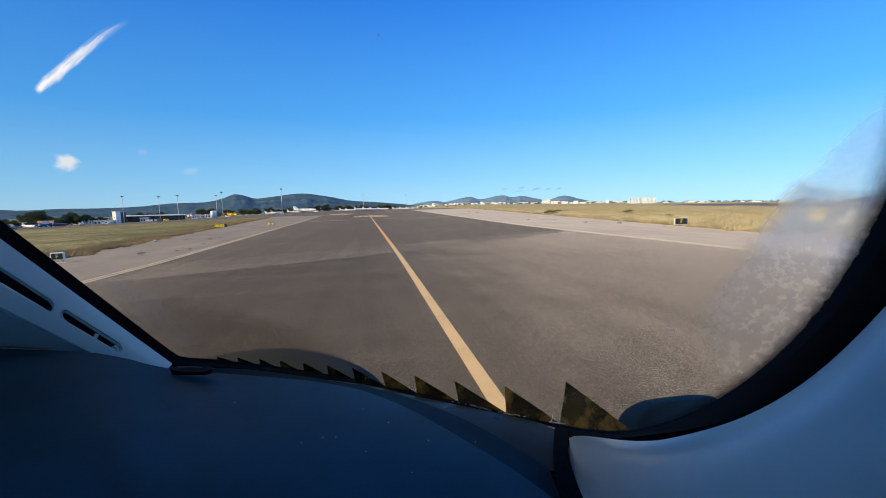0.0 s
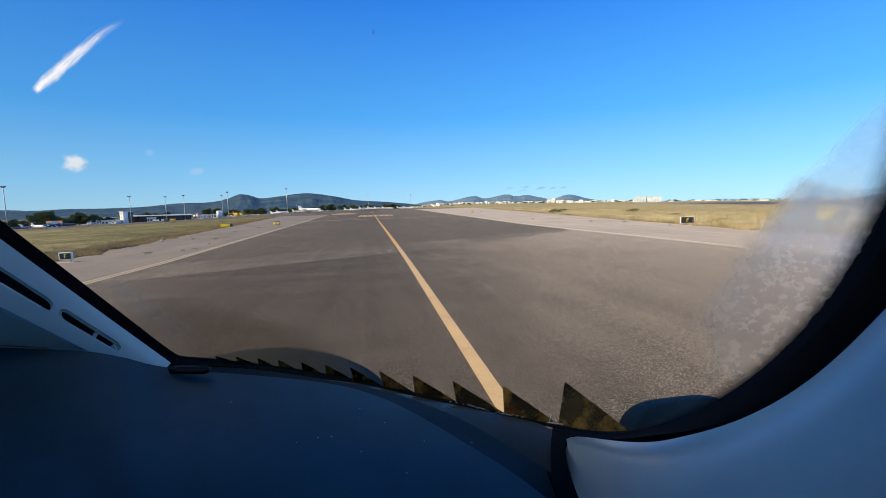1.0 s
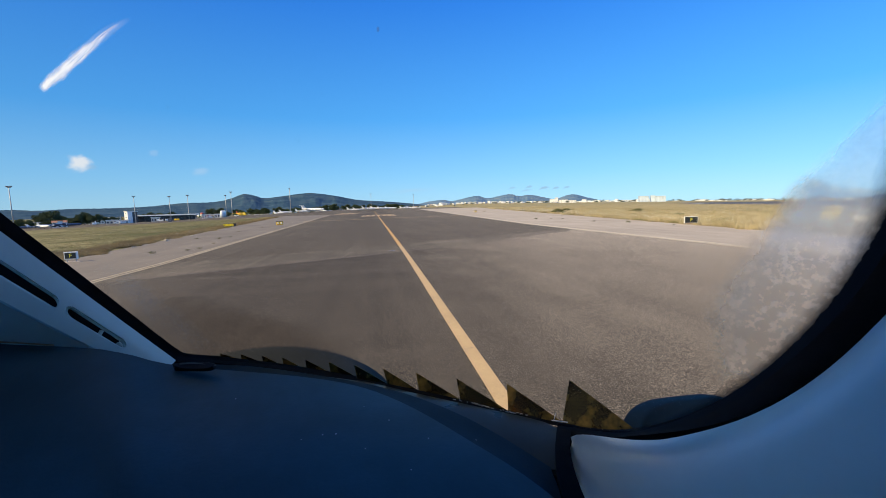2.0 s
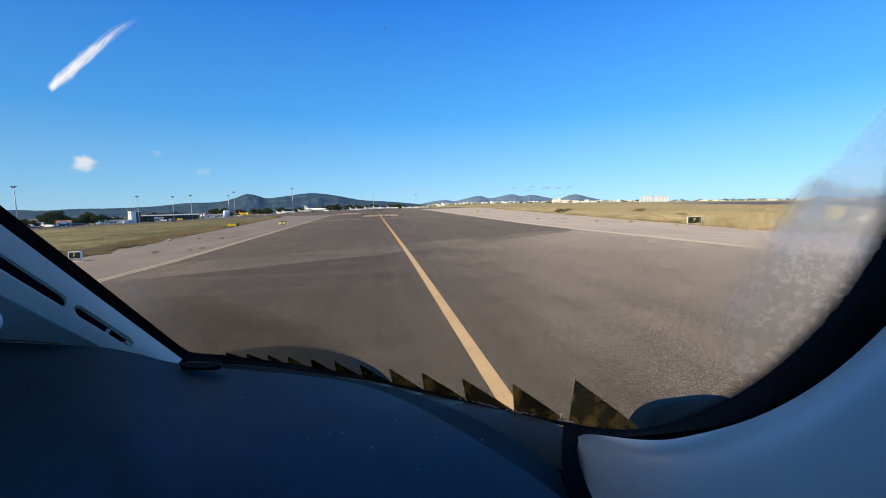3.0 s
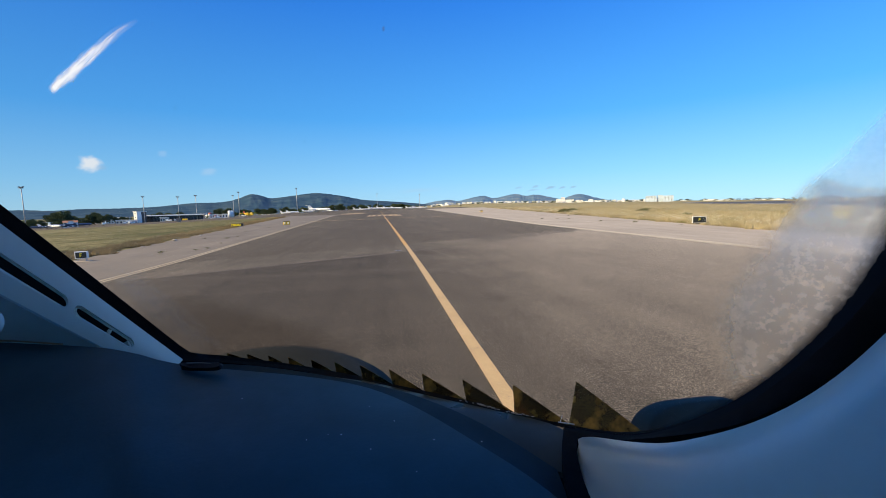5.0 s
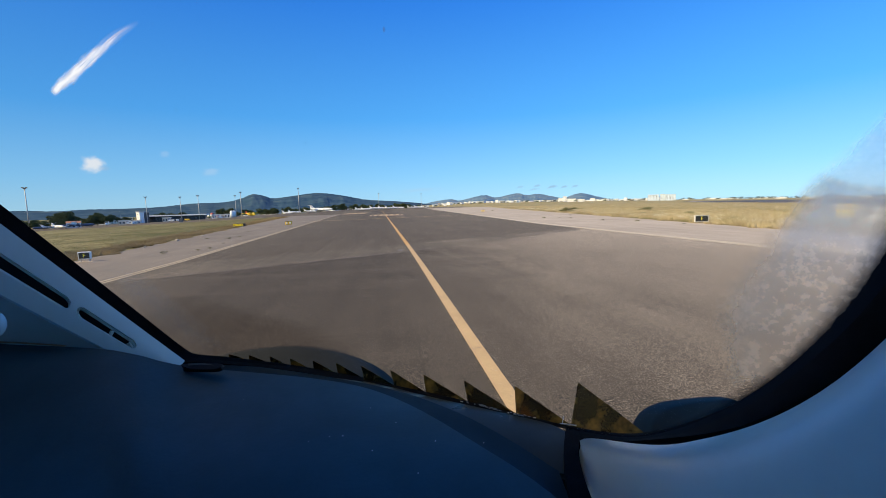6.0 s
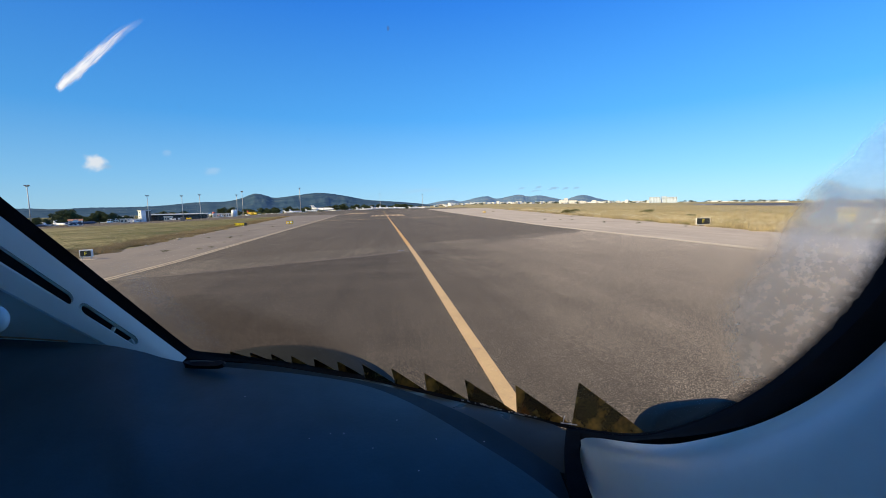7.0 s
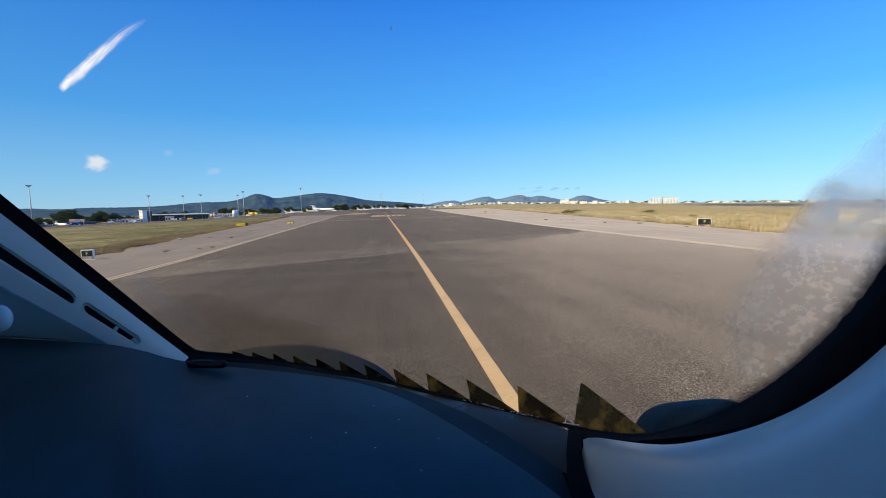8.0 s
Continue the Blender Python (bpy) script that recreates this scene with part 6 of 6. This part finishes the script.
def slab(points, thickness, axis):
    """A thin tapered surface from its outline; thick along the given axis."""
    bm = bmesh.new()
    off = Vector([thickness / 2 if i == axis else 0 for i in range(3)])
    a = [bm.verts.new(Vector(p) + off) for p in points]
    b = [bm.verts.new(Vector(p) - off) for p in points]
    bm.faces.new(a)
    bm.faces.new(b[::-1])
    k = len(points)
    for i in range(k):
        bm.faces.new((a[i], b[i], b[(i + 1) % k], a[(i + 1) % k]))
    return bm


def jet(label, paint, trim_paint, at, turn):
    s = thing("parked_jet", label, "aircraft", at, turn, "parked aircraft on the apron")
    part("fuselage", lathe([(-9.5, 0.15, 2.5), (-8.8, 0.6, 2.4), (-7.2, 1.0, 2.35), (-4, 1.15, 2.3), (3, 1.15, 2.3), (6, 0.85, 2.55), (9, 0.25, 2.95)]), paint, s, "", True)
    for sx in (-1, 1):
        part("wing", slab([(sx * 1.0, -1.6, 1.75), (sx * 9.2, 2.6, 2.2), (sx * 9.4, 3.6, 2.25), (sx * 1.0, 2.0, 1.75)], 0.18, 2), paint, s)
        part("winglet", slab([(sx * 9.3, 2.7, 2.2), (sx * 9.7, 3.3, 3.3), (sx * 9.7, 3.8, 3.3), (sx * 9.4, 3.6, 2.2)], 0.1, 0), trim_paint, s)
        part("engine", lathe([(3.2, 0.35, 0), (3.5, 0.5, 0), (5.2, 0.5, 0), (6.2, 0.3, 0)], 14), paint, s, "", True).matrix_basis = pose(sx * 1.65, 0, 3.0)
        part("tailplane", slab([(0, 7.6, 5.6), (sx * 3.4, 8.9, 5.7), (sx * 3.4, 9.6, 5.7), (0, 9.4, 5.6)], 0.14, 2), paint, s)
    part("tail_fin", slab([(0, 5.2, 3.1), (0, 7.6, 5.7), (0, 9.5, 5.7), (0, 8.7, 3.0)], 0.22, 0), trim_paint, s)
    for x, y in ((0, -6.2), (-1.6, 1.4), (1.6, 1.4)):
        b = bmesh.new()
        rod(b, (x, y, 0.3), (x, y, 1.7), 0.08)
        leg = part("gear_leg", b, M_STEEL, s)
        b = bmesh.new()
        rod(b, (x - 0.15, y, 0.32), (x + 0.15, y, 0.32), 0.32, sides=16)
        part("wheel", b, M_TYRE, leg)
    for k in range(6):
        part("cabin_window", one_box((0, -3.4 + k * 1.1, 2.65), (2.26, 0.42, 0.5)), M_PANE, s)
    part("cockpit_window", one_box((0, -7.3, 2.95), (1.35, 0.9, 0.4), 0, 0.06), M_PANE, s)
    return s


wj = jet("white parked business jet on the apron", M_WHITE, M_WHITE, (-49.6, 341.4, ground_z(-49.6, 341.4) + 0.045), 75)
for (x, y), t, k in (((-58.0, 340.1), 95, 0.7), ((-71.1, 322.2), 80, 0.6), ((-70.5, 342.8), 110, 0.7), ((-47.5, 377.0), 60, 0.6), ((-21.9, 399.4), 75, 0.8), ((-18.3, 439.6), 100, 0.8), ((-8.5, 469.9), 95, 1.1), ((0.3, 480.0), 70, 1.1), ((7.8, 469.9), 100, 1.0), ((16.7, 489.7), 80, 1.0), ((33.8, 498.9), 90, 0.9), ((42.3, 503.2), 75, 0.9)):
    copy_thing(wj, pose(x, y, -0.018 if y > 420 else ground_z(x, y) + 0.045, 0, 0, t) @ Matrix.Scale(k * 0.75, 4))
bj = jet("dark blue jet with a white fin parked by the trees", M_BLUEBODY, M_WHITE, on_ground(-148.3, 216.0), -62)
bj.scale = (0.5, 0.5, 0.56)
copy_thing(bj, pose(*on_ground(-155.6, 214.5), 0, 0, -48) @ Matrix.Scale(0.8, 4))
copy_thing(bj, pose(*on_ground(-149.6, 230.8), 0, 0, 128) @ Matrix.Scale(0.95, 4))
copy_thing(wj, pose(*on_ground(-146.0, 209.0), 0, 0, 60) @ Matrix.Scale(0.5, 4))
copy_thing(wj, pose(*on_ground(-139.5, 232.0), 0, 0, 20) @ Matrix.Scale(0.4, 4))
tagged(copy_thing(tiled, pose(*on_ground(-158.0, 237.0), 0, 0, 30) @ Matrix.Scale(0.55, 4)), "small white house with terracotta roof by the apron trees", "house")


copy_thing(wj, pose(*on_ground(-160.5, 226.0), 0, 0, 140) @ Matrix.Scale(0.42, 4))


def yellow_plane(at, turn):
    s = thing("yellow_plane", "yellow high-wing firefighting aircraft parked on the apron", "aircraft", at, turn)
    part("fuselage", lathe([(-7, 0.2, 2.3), (-6.2, 0.9, 2.2), (-3, 1.2, 2.1), (1, 1.15, 2.2), (7, 0.35, 3.2)]), M_YELLOW, s, "", True)
    part("wing", slab([(-11, -1.3, 3.7), (11, -1.3, 3.7), (11, 1.2, 3.7), (-11, 1.2, 3.7)], 0.3, 2), M_YELLOW, s)
    part("tail_fin", slab([(0, 4.8, 3.0), (0, 6.0, 5.8), (0, 7.4, 5.8), (0, 7.2, 3.1)], 0.25, 0), M_RED, s)
    for x in (-2.6, 2.6):
        part("engine", lathe([(-2.6, 0.35, 3.8), (-2.2, 0.55, 3.8), (0.5, 0.5, 3.8), (1.4, 0.2, 3.8)], 12), M_YELLOW, s, "", True).matrix_basis = pose(x, 0, 0)
    for x, y in ((-1.5, 0.5), (1.5, 0.5), (0, -4.8)):
        b = bmesh.new()
        rod(b, (x, y, 0.0), (x, y, 1.5), 0.14)
        part("gear_leg", b, M_STEEL, s)
    return s


yellow_plane(on_ground(-86.7, 287.2), 60).scale = (0.6, 0.6, 0.6)


def van(label, paint, at, turn):
    s = thing("service_van", label, "vehicle", at, turn, "service vehicles on the apron")
    part("body", one_box((0, 0, 1.15), (4.8, 1.9, 1.7), 0, 0.18), paint, s)
    part("windscreen", one_box((2.15, 0, 1.55), (0.5, 1.7, 0.6), 0, 0.08), M_PANE, s)
    for y in (-0.93, 0.93):
        part("side_window", one_box((0.6, y, 1.6), (2.2, 0.08, 0.5), 0, 0.02), M_PANE, s)
        for x in (-1.5, 1.5):
            b = bmesh.new()
            rod(b, (x, y - 0.1, 0.34), (x, y + 0.1, 0.34), 0.34, sides=16)
            part("wheel", b, M_TYRE, s)
    return s


wv = van("white service van parked on the apron", M_WHITE, on_ground(-121.4, 257.9), 10)
wv.scale = (0.6, 0.6, 0.6)
for x, y, t in ((-117.9, 259.5, 30), (-134.3, 245.7, 60), (-137.0, 246.5, 20), (-95.5, 305.4, 0), (-103.3, 281.7, 90)):
    copy_thing(wv, pose(*on_ground(x, y), 0, 0, t))
van("yellow service van parked on the apron", M_YELLOW, on_ground(-112.2, 256.6), 0).scale = (0.55, 0.55, 0.55)
cabinet = thing("equipment_cabinet", "dark grey equipment cabinet standing in grass", "cabinet", on_ground(-78.1, 173.2), 12)
part("body", one_box((0, 0, 0.85), (1.3, 0.9, 1.5), 0, 0.04), M_LAMP, cabinet)
part("door", one_box((0, -0.46, 0.85), (1.1, 0.04, 1.3), 0, 0.01), M_LAMP, cabinet)
part("plinth", one_box((0, 0, 0.05), (1.5, 1.1, 0.2), 0, 0.02), M_SHOULDER, cabinet)

# ---------------------------------------------------------------- hills


def hills(name, label, material, dist, depth, ridge, steps, seed, rough):
    """A wooded range; ridge: (bearing in degrees, height of the crest over the distance)."""
    bm = bmesh.new()
    line_up = curve_through([(a, 60 * s, 0) for a, s in ridge], 400)
    rows = []
    n = 16
    for j in range(n + 1):
        v = j / n
        row = []
        for i in range(steps + 1):
            az = ridge[0][0] + (ridge[-1][0] - ridge[0][0]) * i / steps
            near = min(line_up, key=lambda p: abs(p.x - az))
            crest = near.y / 60 * (dist + depth)
            spur = noise.fractal(Vector((az * 0.55 + seed, v * 1.6, seed)), 1.0, 2.0, 6)
            fine = noise.fractal(Vector((az * 4.0 + seed, v * 9.0, seed)), 1.0, 2.0, 4)
            z = crest * (v ** 1.3) * (1 + 0.45 * spur * (1 - v)) + fine * rough * min(1.0, 0.3 + v)
            d = dist + depth * v
            row.append(bm.verts.new((d * math.sin(radians(az)), d * math.cos(radians(az)), -12.0 + (12.0 + EYE.z) * v + z)))
        rows.append(row)
    rows.append([bm.verts.new((p.co.x * 1.08, p.co.y * 1.08, -16.0)) for p in rows[-1]])
    for a, b in zip(rows, rows[1:]):
        for i in range(steps):
            bm.faces.new((a[i], a[i + 1], b[i + 1], b[i]))
    return structure(name, bm, material, label, "hill", True)


hills("hill_near", "dark wooded hills behind the airfield, blue haze in their colour", M_HILL, 2300, 900,
      ((-43.43, 0.0118), (-40.28, 0.0120), (-37.05, 0.0124), (-35.09, 0.0106), (-32.53, 0.0125), (-29.77, 0.0124), (-26.26, 0.0143), (-22.96, 0.0199), (-19.75, 0.0212), (-17.88, 0.0279), (-16.46, 0.0372), (-15.31, 0.0346), (-14.03, 0.0280), (-11.65, 0.0324), (-8.50, 0.0379), (-5.28, 0.0304), (-2.34, 0.0201), (1.44, 0.0146), (5.29, 0.0075), (8.39, -0.0020)), 360, 3.0, 2.6)
# the haze over these two ranges lies in their pale blue colour
hills("hill_far", "wooded hills beyond the town, coloured pale blue for haze", M_HILL_HAZE, 3500, 700,
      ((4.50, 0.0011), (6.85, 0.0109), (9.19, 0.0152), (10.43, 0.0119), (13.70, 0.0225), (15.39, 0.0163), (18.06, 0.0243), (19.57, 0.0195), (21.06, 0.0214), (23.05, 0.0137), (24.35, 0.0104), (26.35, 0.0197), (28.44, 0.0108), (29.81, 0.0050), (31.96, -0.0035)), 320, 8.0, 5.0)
hills("hill_east", "small wooded hills beyond the runway, coloured pale blue for haze", M_HILL_HAZE, 3400, 500,
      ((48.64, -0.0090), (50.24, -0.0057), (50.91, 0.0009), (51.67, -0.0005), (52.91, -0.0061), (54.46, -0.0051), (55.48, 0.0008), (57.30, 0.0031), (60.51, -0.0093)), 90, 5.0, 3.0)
